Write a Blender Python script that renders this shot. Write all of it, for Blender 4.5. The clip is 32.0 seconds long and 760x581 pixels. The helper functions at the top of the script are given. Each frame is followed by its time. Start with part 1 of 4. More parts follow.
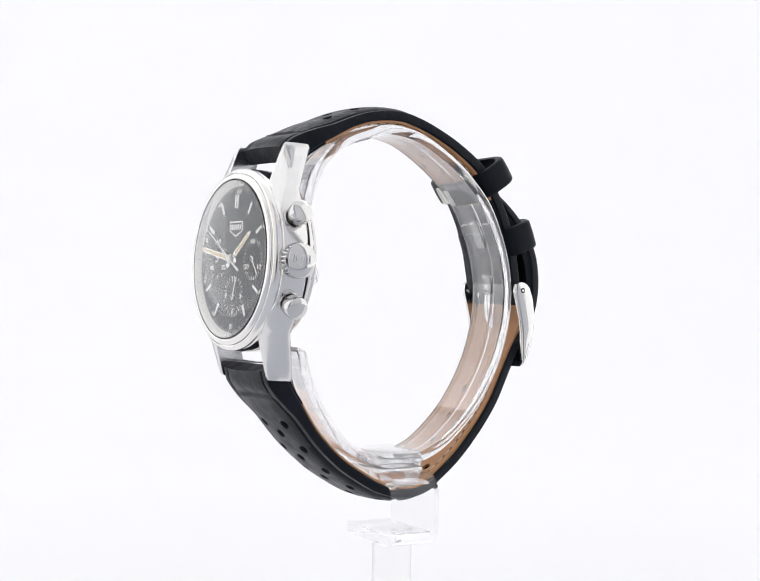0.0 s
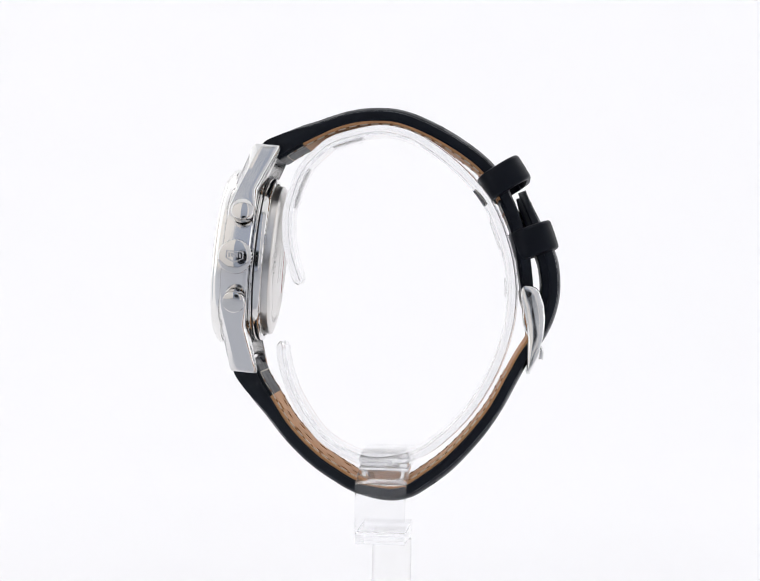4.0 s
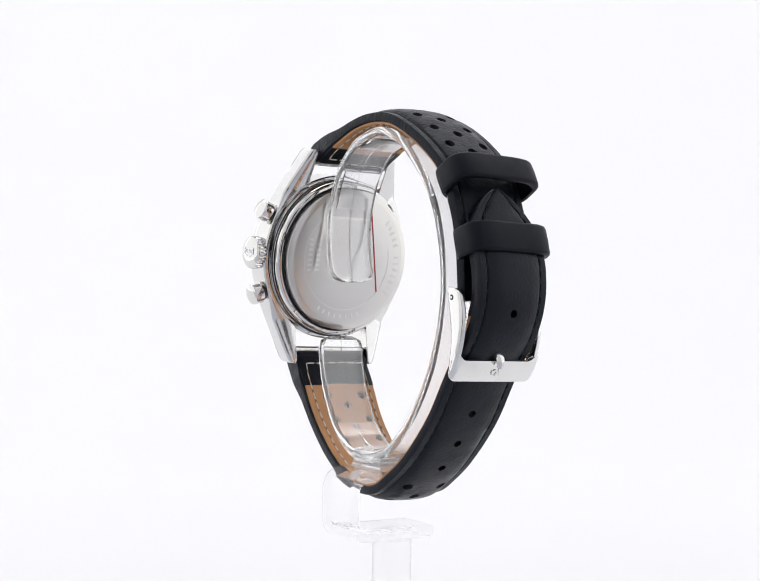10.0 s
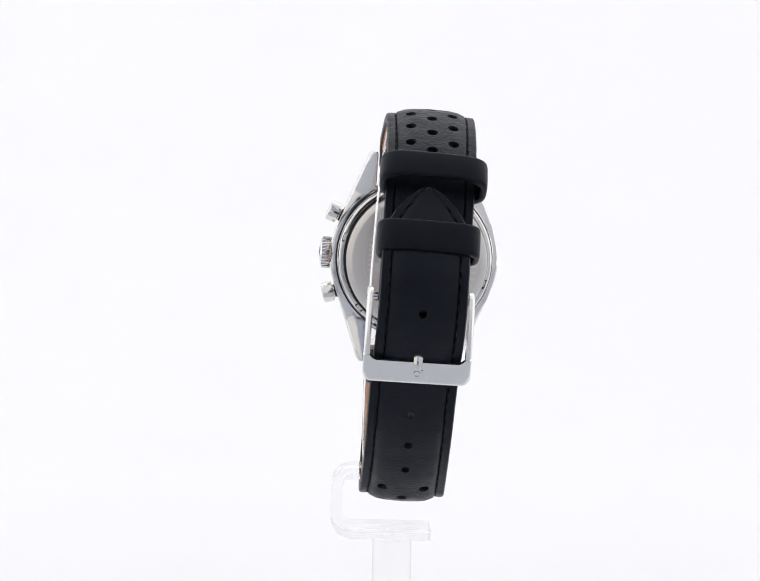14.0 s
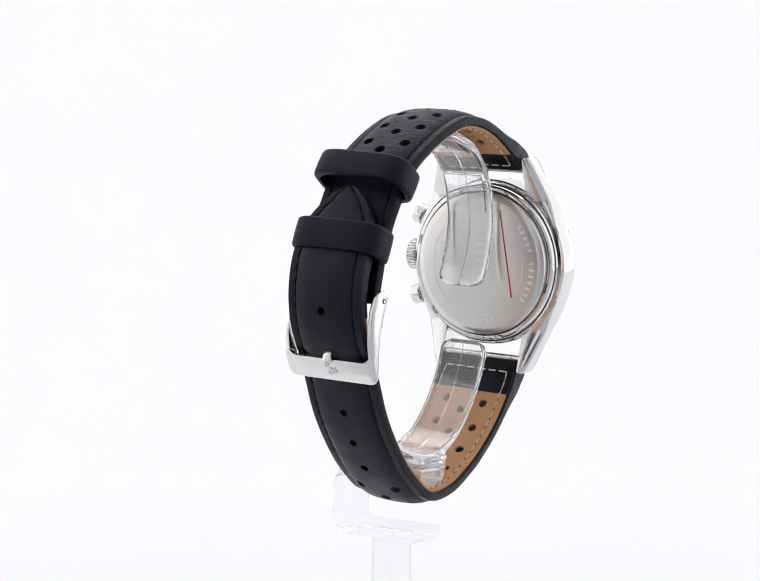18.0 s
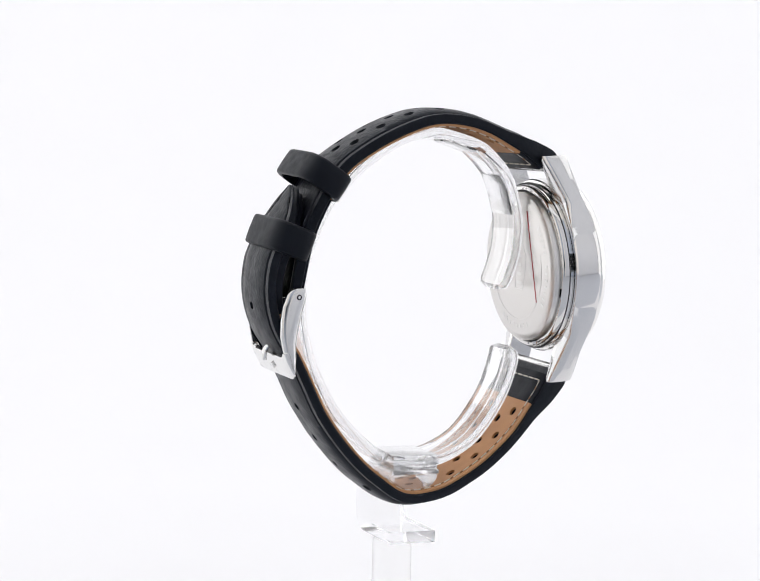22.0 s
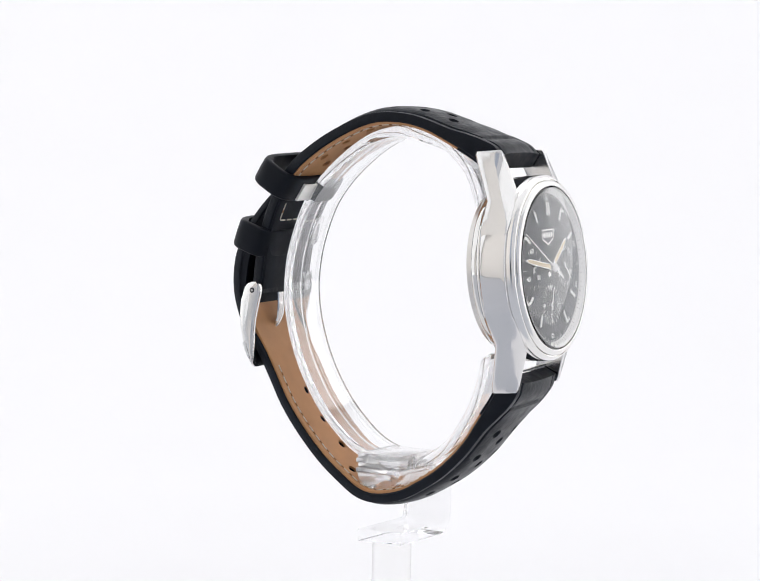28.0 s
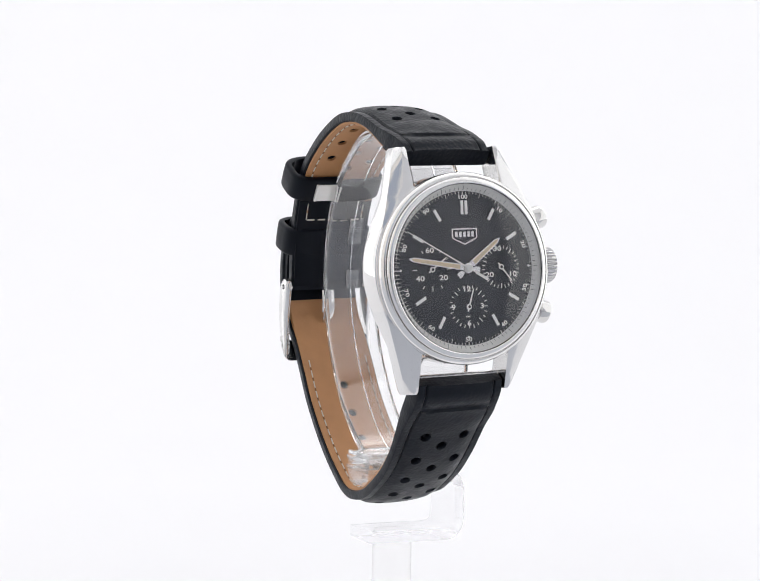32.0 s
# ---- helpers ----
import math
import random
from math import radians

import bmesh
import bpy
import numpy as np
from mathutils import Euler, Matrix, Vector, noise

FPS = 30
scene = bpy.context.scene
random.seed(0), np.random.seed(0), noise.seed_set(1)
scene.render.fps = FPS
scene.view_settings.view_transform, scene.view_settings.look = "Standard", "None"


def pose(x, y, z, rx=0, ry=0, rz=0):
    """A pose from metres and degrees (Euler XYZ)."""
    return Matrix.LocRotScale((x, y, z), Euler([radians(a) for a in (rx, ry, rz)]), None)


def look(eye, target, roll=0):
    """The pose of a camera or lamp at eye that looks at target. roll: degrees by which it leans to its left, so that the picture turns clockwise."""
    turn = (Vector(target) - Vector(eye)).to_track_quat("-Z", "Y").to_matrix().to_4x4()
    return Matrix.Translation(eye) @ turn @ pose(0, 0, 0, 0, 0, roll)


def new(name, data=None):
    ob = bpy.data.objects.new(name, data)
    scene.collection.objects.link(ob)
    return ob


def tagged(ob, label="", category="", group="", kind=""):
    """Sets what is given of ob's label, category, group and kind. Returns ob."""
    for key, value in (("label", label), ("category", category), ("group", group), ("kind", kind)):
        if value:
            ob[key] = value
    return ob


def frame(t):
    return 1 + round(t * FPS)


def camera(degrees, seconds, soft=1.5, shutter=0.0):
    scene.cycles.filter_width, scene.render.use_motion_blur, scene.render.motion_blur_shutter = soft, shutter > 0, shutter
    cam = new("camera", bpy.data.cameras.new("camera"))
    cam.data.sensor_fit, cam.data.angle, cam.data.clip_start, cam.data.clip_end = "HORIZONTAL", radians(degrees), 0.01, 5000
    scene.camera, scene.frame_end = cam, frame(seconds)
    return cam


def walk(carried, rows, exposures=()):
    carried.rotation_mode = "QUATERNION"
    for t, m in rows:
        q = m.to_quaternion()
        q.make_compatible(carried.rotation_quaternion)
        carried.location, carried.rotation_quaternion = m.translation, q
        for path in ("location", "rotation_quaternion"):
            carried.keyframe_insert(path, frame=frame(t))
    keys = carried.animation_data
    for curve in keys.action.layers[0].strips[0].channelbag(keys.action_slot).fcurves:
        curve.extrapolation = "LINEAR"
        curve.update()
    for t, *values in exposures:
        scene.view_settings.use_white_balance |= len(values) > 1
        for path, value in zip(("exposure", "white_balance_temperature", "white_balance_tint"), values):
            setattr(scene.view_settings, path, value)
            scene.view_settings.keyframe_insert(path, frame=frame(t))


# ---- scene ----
# ---------------------------------------------------------------- camera
FLOOR = -0.126                     # the table lies this far below the lens
EYE = look((0.0, -0.35927, -FLOOR), (-0.35927 * math.tan(radians(0.5645)), 0.0, -FLOOR - 0.35929 * math.tan(radians(2.816))), 1.34)
cam = camera(23.5, 32.0, soft=1.1)
walk(cam, [(0, EYE), (32, EYE)])

# ---------------------------------------------------------------- light
world = bpy.data.worlds.new("studio")
scene.world = world
world.use_nodes = True
world.node_tree.nodes["Background"].inputs["Color"].default_value = (0.94, 0.95, 1.0, 1)
world.node_tree.nodes["Background"].inputs["Strength"].default_value = 0.25


def softbox(name, eye, target, size, watts, colour):
    data = bpy.data.lights.new(name, "AREA")
    data.shape, data.size, data.size_y, data.energy, data.color = "RECTANGLE", size[0], size[1], watts, colour
    ob = new(name, data)
    ob.matrix_world = look(eye, target)
    return ob


softbox("softbox_side", (-0.85, 0.27, 0.62), (0, 0.27, 0.62), (1.26, 1.24), 5.44, (0.985, 0.985, 0.992))
softbox("softbox_side", (0.85, 0.27, 0.62), (0, 0.27, 0.62), (1.26, 1.24), 5.44, (0.988, 0.985, 0.992))
softbox("softbox_top", (0, 0.25, 1.25), (0, 0.251, 0), (1.7, 1.3), 5.44, (0.988, 0.985, 0.992))
softbox("softbox_back", (0, 0.52, 0.95), (0, 0.72, 0), (1.5, 0.5), 2.85, (0.99, 0.985, 0.995))
scene.view_settings.exposure = 0.0


# ---------------------------------------------------------------- materials
def material(name, colour, rough=0.5, metal=0.0, bump=(), vary=0.0, vary_scale=200.0, rough_vary=0.0, **extra):
    """A principled surface; bump is a row of (scale, depth in metres, kind)."""
    m = bpy.data.materials.new(name)
    m.use_nodes = True
    nt = m.node_tree
    b = nt.nodes["Principled BSDF"]
    b.inputs["Base Color"].default_value = (*colour, 1)
    b.inputs["Roughness"].default_value = rough
    b.inputs["Metallic"].default_value = metal
    for key, value in extra.items():
        b.inputs[key.replace("_", " ")].default_value = value
    co = nt.nodes.new("ShaderNodeTexCoord").outputs["Object"]
    if vary:
        n = nt.nodes.new("ShaderNodeTexNoise")
        n.inputs["Scale"].default_value, n.inputs["Detail"].default_value = vary_scale, 6
        nt.links.new(co, n.inputs["Vector"])
        mix = nt.nodes.new("ShaderNodeMix")
        mix.data_type = "RGBA"
        mix.inputs["A"].default_value = (*[c * (1 - vary) for c in colour], 1)
        mix.inputs["B"].default_value = (*[min(1, c * (1 + vary)) for c in colour], 1)
        nt.links.new(n.outputs["Fac"], mix.inputs["Factor"])
        nt.links.new(mix.outputs["Result"], b.inputs["Base Color"])
    if rough_vary:
        n = nt.nodes.new("ShaderNodeTexNoise")
        n.inputs["Scale"].default_value, n.inputs["Detail"].default_value = 450, 5
        nt.links.new(co, n.inputs["Vector"])
        r = nt.nodes.new("ShaderNodeMapRange")
        r.inputs["From Min"].default_value, r.inputs["From Max"].default_value = 0.3, 0.7
        r.inputs["To Min"].default_value, r.inputs["To Max"].default_value = rough - rough_vary, rough + rough_vary
        nt.links.new(n.outputs["Fac"], r.inputs["Value"])
        nt.links.new(r.outputs["Result"], b.inputs["Roughness"])
    last = None
    for scale, depth, kind in bump:
        if kind == "cell":
            n = nt.nodes.new("ShaderNodeTexVoronoi")
            n.feature = "SMOOTH_F1"
            out = n.outputs["Distance"]
        else:
            n = nt.nodes.new("ShaderNodeTexNoise")
            n.inputs["Detail"].default_value = 5
            out = n.outputs["Fac"]
        n.inputs["Scale"].default_value = scale
        if kind == "brushed":
            mp = nt.nodes.new("ShaderNodeMapping")
            mp.inputs["Scale"].default_value = (1, 1, 0.03)
            nt.links.new(co, mp.inputs["Vector"])
            nt.links.new(mp.outputs["Vector"], n.inputs["Vector"])
        else:
            nt.links.new(co, n.inputs["Vector"])
        bp = nt.nodes.new("ShaderNodeBump")
        bp.inputs["Strength"].default_value, bp.inputs["Distance"].default_value = 1.0, depth
        nt.links.new(out, bp.inputs["Height"])
        if last:
            nt.links.new(last, bp.inputs["Normal"])
        last = bp.outputs["Normal"]
    if last:
        nt.links.new(last, b.inputs["Normal"])
    return m


paper = material("white_paper", (0.85, 0.847, 0.86), 0.9, vary=0.01, vary_scale=9)
cloth = material("white_cloth", (0.89, 0.855, 0.81), 0.95, vary=0.03, vary_scale=20)
pale_cloth = material("pale_blue_grey_cloth", (0.66, 0.665, 0.69), 0.95, vary=0.04, vary_scale=20)
# tone of the dim room as it would show through the tent's slit
slit_grey = material("slit_room_grey", (0.40, 0.44, 0.52), 0.95, vary=0.05, vary_scale=20)
# blue-grey puts the weaker light on the front floor into the colour
dim_floor_grey = material("dim_front_floor", (0.54, 0.56, 0.61), 0.55, vary=0.05, vary_scale=30)
wall_paint = material("room_paint", (0.42, 0.44, 0.48), 0.9, vary=0.05, vary_scale=2)
case_steel = material("case_steel", (0.79, 0.78, 0.77), 0.09, 1.0, rough_vary=0.02, bump=((260, 5e-7, "noise"),))
lug_steel = material("lug_steel", (0.76, 0.755, 0.75), 0.17, 1.0, rough_vary=0.03, bump=((260, 5e-7, "noise"),))
steel = material("polished_steel", (0.74, 0.73, 0.715), 0.07, 1.0, rough_vary=0.03, bump=((260, 6e-7, "noise"),))
bezel_steel = material("bezel_steel", (0.90, 0.89, 0.87), 0.19, 1.0, rough_vary=0.04, bump=((400, 1e-6, "noise"),))
satin = material("satin_steel", (0.74, 0.74, 0.745), 0.24, 1.0, rough_vary=0.05, bump=((2500, 1.2e-6, "brushed"),))
buckle_steel = material("buckle_steel", (0.82, 0.815, 0.80), 0.19, 1.0, rough_vary=0.05, bump=((300, 1e-6, "noise"),))
lid_steel = material("brushed_lid_steel", (0.72, 0.70, 0.675), 0.32, 1.0, rough_vary=0.02, bump=((2500, 2.5e-7, "brushed"),))
# gasket black, also used to colour in shaded gaps and holes
dark_gap = material("gap_and_gasket_black", (0.02, 0.02, 0.022), 0.5)
leather = material("black_leather", (0.0042, 0.0054, 0.0092), 0.38, Specular_IOR_Level=0.24, Specular_Tint=(0.84, 0.91, 1.0, 1), rough_vary=0.10, vary=0.25, vary_scale=500,
                   bump=((240, 1.0e-4, "noise"), (2000, 4.5e-5, "cell"), (4200, 1.6e-5, "noise")))
smooth_leather = material("smooth_black_leather", (0.0040, 0.0050, 0.0085), 0.45, Specular_IOR_Level=0.18, Specular_Tint=(0.84, 0.91, 1.0, 1), rough_vary=0.08, vary=0.2, vary_scale=400,
                          bump=((300, 5e-5, "noise"), (4200, 1.5e-5, "noise")))
grained_leather = material("grained_black_leather", (0.0042, 0.0054, 0.0092), 0.38, Specular_IOR_Level=0.18, Specular_Tint=(0.84, 0.91, 1.0, 1), rough_vary=0.10, vary=0.25, vary_scale=500,
                           bump=((420, 8e-5, "noise"), (1600, 8e-5, "cell"), (3600, 2e-5, "noise")))
tan = material("tan_lining", (0.50, 0.25, 0.108), 0.62, vary=0.16, vary_scale=260, bump=((900, 4e-5, "noise"), (4500, 1.5e-5, "noise")))
black_thread = material("black_thread", (0.006, 0.007, 0.009), 0.7)
brown_hole = material("needle_hole_brown", (0.26, 0.13, 0.06), 0.8)
cream_thread = material("cream_thread", (0.66, 0.62, 0.54), 0.75, vary=0.1, vary_scale=2500)
dial_black = material("anthracite_dial", (0.0190, 0.0220, 0.0310), 0.38, 0.0, Specular_IOR_Level=0.4, vary=0.08, vary_scale=900)
sub_black = material("subdial_black", (0.0160, 0.0190, 0.0270), 0.42, Specular_IOR_Level=0.35)
print_white = material("white_print", (0.86, 0.86, 0.84), 0.6)
lume = material("aged_lume", (0.74, 0.62, 0.43), 0.7, vary=0.06, vary_scale=1500)
silver_ring = material("silvered_flange", (0.88, 0.87, 0.84), 0.35, 0.25, rough_vary=0.05)
print_black = material("grey_print", (0.06, 0.06, 0.06), 0.6)
red = material("red_enamel", (0.42, 0.012, 0.018), 0.35)
etch = material("etched_marks", (0.80, 0.79, 0.77), 0.48, 0.9)
crystal_glass = material("acrylic_crystal", (1, 1, 1), 0.0, Transmission_Weight=1.0, IOR=1.40)
acrylic = material("clear_acrylic", (0.995, 0.995, 0.998), 0.03, Transmission_Weight=0.97, Coat_Weight=1.0, Coat_Roughness=0.06, Coat_IOR=1.6, IOR=1.42, bump=((120, 3e-5, "noise"),))
thin_acrylic = material("thin_clear_acrylic", (0.99, 0.99, 0.995), 0.02, Transmission_Weight=0.95, IOR=1.10)
block_acrylic = material("ridged_acrylic", (0.99, 0.99, 0.995), 0.03, Transmission_Weight=0.84, IOR=1.2, Coat_Weight=1.0, Coat_IOR=1.5, Coat_Roughness=0.05, bump=((200, 5e-5, "noise"),))
frosted = material("cloudy_acrylic", (0.995, 0.992, 0.985), 0.3, Transmission_Weight=0.98, IOR=1.16, vary=0.02, vary_scale=300,
                   bump=((500, 6e-5, "noise"),))
camera_black = material("camera_black", (0.012, 0.012, 0.013), 0.45, bump=((1500, 5e-5, "noise"),))
lens_glass = material("lens_glass", (0.004, 0.004, 0.006), 0.05)


# ---------------------------------------------------------------- building tools (millimetres in, metres out)
PIVOT = Vector((2.479, 28.294, -43.037))      # the turntable's axis under the watch, in the watch's own space
SPACE = {"shift": Vector((0, 0, 0))}


def finish(bm, sharp=32):
    bmesh.ops.recalc_face_normals(bm, faces=bm.faces)
    limit = radians(sharp)
    for e in bm.edges:
        e.smooth = len(e.link_faces) == 2 and e.calc_face_angle(3.2) < limit
    for f in bm.faces:
        f.smooth = True


def part(name, bm, mat, parent, label="", sharp=32, kind=""):
    finish(bm, sharp)
    for v in bm.verts:
        v.co = (v.co - SPACE["shift"]) * 0.001
    me = bpy.data.meshes.new(name)
    bm.to_mesh(me)
    bm.free()
    me.materials.append(mat)
    ob = new(name, me)
    ob.parent = parent
    tagged(ob, label, kind=kind)
    return ob


def like(ob, name, parent, m):
    """One more piece on the mesh of ob, at the pose m in the thing's space."""
    o = new(name, ob.data)
    o.parent = parent
    o.matrix_basis = m
    return o


def box(bm, lo, hi, bevel=0.0, m=None):
    r = bmesh.ops.create_cube(bm, size=1)
    for v in r["verts"]:
        v.co = Vector([lo[i] + (v.co[i] + 0.5) * (hi[i] - lo[i]) for i in range(3)])
    if bevel:
        es = list({e for v in r["verts"] for e in v.link_edges})
        vs = bmesh.ops.bevel(bm, geom=es, offset=bevel, segments=3, profile=0.5, affect="EDGES", clamp_overlap=True)["verts"]
    else:
        vs = r["verts"]
    if m:
        for v in vs:
            v.co = m @ v.co
    return vs


def lathe(bm, profile, axis, centre, steps=96, a0=0.0, a1=360.0, wobble=None):
    """Turns (radius, height) round an axis ('y' or 'x' or 'z') through centre; height runs along the axis."""
    full = abs(a1 - a0) > 359.9
    count = steps if full else steps + 1
    rings = []
    for r, h in profile:
        ring = []
        for i in range(count):
            a = radians(a0 + (a1 - a0) * i / steps)
            rr = r * (wobble(i, r, h) if wobble else 1)
            c, s = rr * math.sin(a), rr * math.cos(a)
            p = {"y": (c, h, s), "x": (h, c, s), "z": (c, s, h)}[axis]
            ring.append(bm.verts.new(Vector(p) + Vector(centre)))
            if r < 1e-6:
                break
        rings.append(ring)
    for a, b in zip(rings, rings[1:]):
        n = max(len(a), len(b))
        for i in range(n if full else n - 1):
            j = (i + 1) % n
            q = [a[i % len(a)], a[j % len(a)], b[j % len(b)], b[i % len(b)]]
            q = [v for k, v in enumerate(q) if v not in q[:k]]
            if len(q) > 2:
                bm.faces.new(q)
    return rings


def tube(bm, a, b, r, seg=12, r2=None):
    a, b = Vector(a), Vector(b)
    m = Matrix.Translation((a + b) / 2) @ (b - a).to_track_quat("Z", "Y").to_matrix().to_4x4()
    return bmesh.ops.create_cone(bm, cap_ends=True, segments=seg, radius1=r, radius2=r if r2 is None else r2, depth=(b - a).length, matrix=m)["verts"]


def loft(bm, rings, caps=True):
    made = [[bm.verts.new(p) for p in ring] for ring in rings]
    for a, b in zip(made, made[1:]):
        for i in range(len(a)):
            j = (i + 1) % len(a)
            bm.faces.new((a[i], a[j], b[j], b[i]))
    if caps:
        bm.faces.new(made[0])
        bm.faces.new(list(reversed(made[-1])))
    return made


class Path:
    """A smooth way in the watch's side plane (y, z), even in length; side is +1 or -1 for the outward normal."""

    def __init__(self, pts, side, step=0.5):
        p = [Vector((0, a, b)) for a, b in pts]
        p = [2 * p[0] - p[1]] + p + [2 * p[-1] - p[-2]]
        fine = []
        for i in range(1, len(p) - 2):
            for k in range(24):
                t = k / 24
                fine.append(0.5 * ((2 * p[i]) + (p[i + 1] - p[i - 1]) * t + (2 * p[i - 1] - 5 * p[i] + 4 * p[i + 1] - p[i + 2]) * t * t
                                   + (3 * p[i] - p[i - 1] - 3 * p[i + 1] + p[i + 2]) * t ** 3))
        fine.append(p[-2])
        for _ in range(10):
            fine = [fine[0]] + [(fine[i - 1] + 2 * fine[i] + fine[i + 1]) / 4 for i in range(1, len(fine) - 1)] + [fine[-1]]
        run = [0.0]
        for a, b in zip(fine, fine[1:]):
            run.append(run[-1] + (b - a).length)
        self.length, self.fine, self.run, self.side = run[-1], fine, run, side

    def at(self, s):
        s = min(max(s, 0.0), self.length)
        lo, hi = 0, len(self.run) - 1
        while hi - lo > 1:
            mid = (lo + hi) // 2
            lo, hi = (mid, hi) if self.run[mid] <= s else (lo, mid)
        f = (s - self.run[lo]) / max(1e-9, self.run[hi] - self.run[lo])
        return self.fine[lo].lerp(self.fine[hi], f)

    def section(self, s):
        t = (self.at(s + 0.4) - self.at(s - 0.4)).normalized()
        return self.at(s), t, Vector((0, -t.z, t.y)) * self.side

    def near(self, y, z):
        q = Vector((0, y, z))
        return min((((self.at(k * 0.25) - q).length, k * 0.25) for k in range(int(self.length * 4) + 1)))[1]


def ramp(s, *knots):
    for (a, va), (b, vb) in zip(knots, knots[1:]):
        if s <= b:
            f = min(1, max(0, (s - a) / max(1e-9, b - a)))
            return va + (vb - va) * f * f * (3 - 2 * f)
    return knots[-1][1]


def cut(ob, cutters):
    """Cuts holes into ob with a list of (a, b, radius) rods."""
    bm = bmesh.new()
    for a, b, r, r2 in cutters:
        tube(bm, (Vector(a) - SPACE["shift"]) * 0.001, (Vector(b) - SPACE["shift"]) * 0.001, r * 0.001, 20, r2 * 0.001)
    me = bpy.data.meshes.new("rods")
    bm.to_mesh(me)
    bm.free()
    rods = bpy.data.objects.new("rods", me)
    scene.collection.objects.link(rods)
    mod = ob.modifiers.new("holes", "BOOLEAN")
    mod.operation, mod.object, mod.solver = "DIFFERENCE", rods, "EXACT"
    got = bpy.data.meshes.new_from_object(ob.evaluated_get(bpy.context.evaluated_depsgraph_get()))
    ob.modifiers.clear()
    ob.data = got
    bpy.data.objects.remove(rods)
    b2 = bmesh.new()
    b2.from_mesh(got)
    for f in b2.faces:
        f.smooth = True
    for e in b2.edges:
        e.smooth = len(e.link_faces) == 2 and e.calc_face_angle(3.2) < radians(38)
    b2.to_mesh(got)
    b2.free()


# ---------------------------------------------------------------- the studio
def studio():
    bm = bmesh.new()
    prof = [(-0.04, 0.0), (0.05, 0.0), (0.2, 0.0), (0.42, 0.0)]
    for k in range(1, 17):
        a = radians(90 * k / 16)
        prof.append((0.42 + 0.55 * math.sin(a), 0.55 * (1 - math.cos(a))))
    prof += [(0.97, 0.9), (0.97, 1.7)]
    xs = [-1.5 + 3.0 * i / 20 for i in range(21)]
    top = [[bm.verts.new((x, y, z)) for x in xs] for y, z in prof]
    low = [[bm.verts.new((x, y + (0.004 if z > 0.3 else 0.0), z - 0.003)) for x in xs] for y, z in prof]
    for g, flip in ((top, False), (low, True)):
        for a, b in zip(g, g[1:]):
            for i in range(20):
                bm.faces.new((a[i], a[i + 1], b[i + 1], b[i]))
    finish(bm)
    me = bpy.data.meshes.new("backdrop")
    bm.to_mesh(me)
    me.materials.append(paper)
    tagged(new("backdrop", me), "seamless white paper sweep forming table top and background", "backdrop", kind="structure")

    def slab(name, lo, hi, label, mat=wall_paint, kind="wall"):
        b = bmesh.new()
        box(b, lo, hi)
        finish(b)
        m = bpy.data.meshes.new(name)
        b.to_mesh(m)
        m.materials.append(mat)
        tagged(new(name, m), label, kind, kind="structure")
    # added panel in place of the open slit; its grey stands for the room behind
    b = bmesh.new()
    rings = []
    for y in (-0.424, -0.420):
        hole = [Vector((0.085 * math.cos(radians(7.5 * k)), y, 0.126 + 0.085 * math.sin(radians(7.5 * k)))) for k in range(48)]
        rim = []
        for k in range(48):
            c, q = math.cos(radians(7.5 * k)), math.sin(radians(7.5 * k))
            f = min(0.11 / max(1e-6, abs(c)), (1.1 if q > 0 else 0.125) / max(1e-6, abs(q)))
            rim.append(Vector((f * c, y, 0.126 + f * q)))
        rings.append((hole, rim))
    loft(b, [rings[0][0], rings[0][1], rings[1][1], rings[1][0], rings[0][0]], caps=False)
    bmesh.ops.remove_doubles(b, verts=b.verts, dist=1e-6)
    finish(b)
    m = bpy.data.meshes.new("tent_slit")
    b.to_mesh(m)
    m.materials.append(slit_grey)
    tagged(new("tent_slit", m), "blue-grey panel standing in for the tent's open slit, with lens hole", "cloth panel", kind="structure")
    # out of view; tones set by what the case flank mirrors
    slab("tent_flap_west", (-1.0, -0.424, 0.001), (-0.112, -0.420, 1.226), "white cloth flap beside the tent slit", cloth, "cloth panel")
    slab("tent_flap_east", (0.112, -0.424, 0.001), (0.165, -0.420, 1.226), "white cloth flap beside the tent slit", cloth, "cloth panel")
    slab("tent_cloth_east", (0.167, -0.424, 0.001), (1.0, -0.420, 1.226), "pale blue-grey cloth of the light tent", pale_cloth, "cloth panel")
    # front part is out of view, darkened only for the steel to mirror
    slab("tabletop", (-1.5, -0.75, -0.035), (1.5, 0.9, -0.0045), "tabletop under the paper sweep, coloured blue-grey for the dim floor in front", dim_floor_grey, "table")
    slab("floor", (-2.2, -2.4, -0.86), (2.2, 1.6, -0.80), "grey studio floor below the table")
    slab("ceiling", (-2.2, -2.4, 2.0), (2.2, 1.6, 2.06), "plain grey studio ceiling")
    slab("wall_north", (-2.2, 1.54, -0.8), (2.2, 1.6, 2.0), "plain grey studio wall behind the backdrop")
    slab("wall_south", (-2.2, -2.46, -0.8), (2.2, -2.4, 2.0), "plain grey studio wall behind the camera")
    slab("wall_west", (-2.26, -2.4, -0.8), (-2.2, 1.6, 2.0), "plain grey studio side wall")
    slab("wall_east", (2.2, -2.4, -0.8), (2.26, 1.6, 2.0), "plain grey studio side wall")


studio()


# ---------------------------------------------------------------- watch
SPACE["shift"] = PIVOT
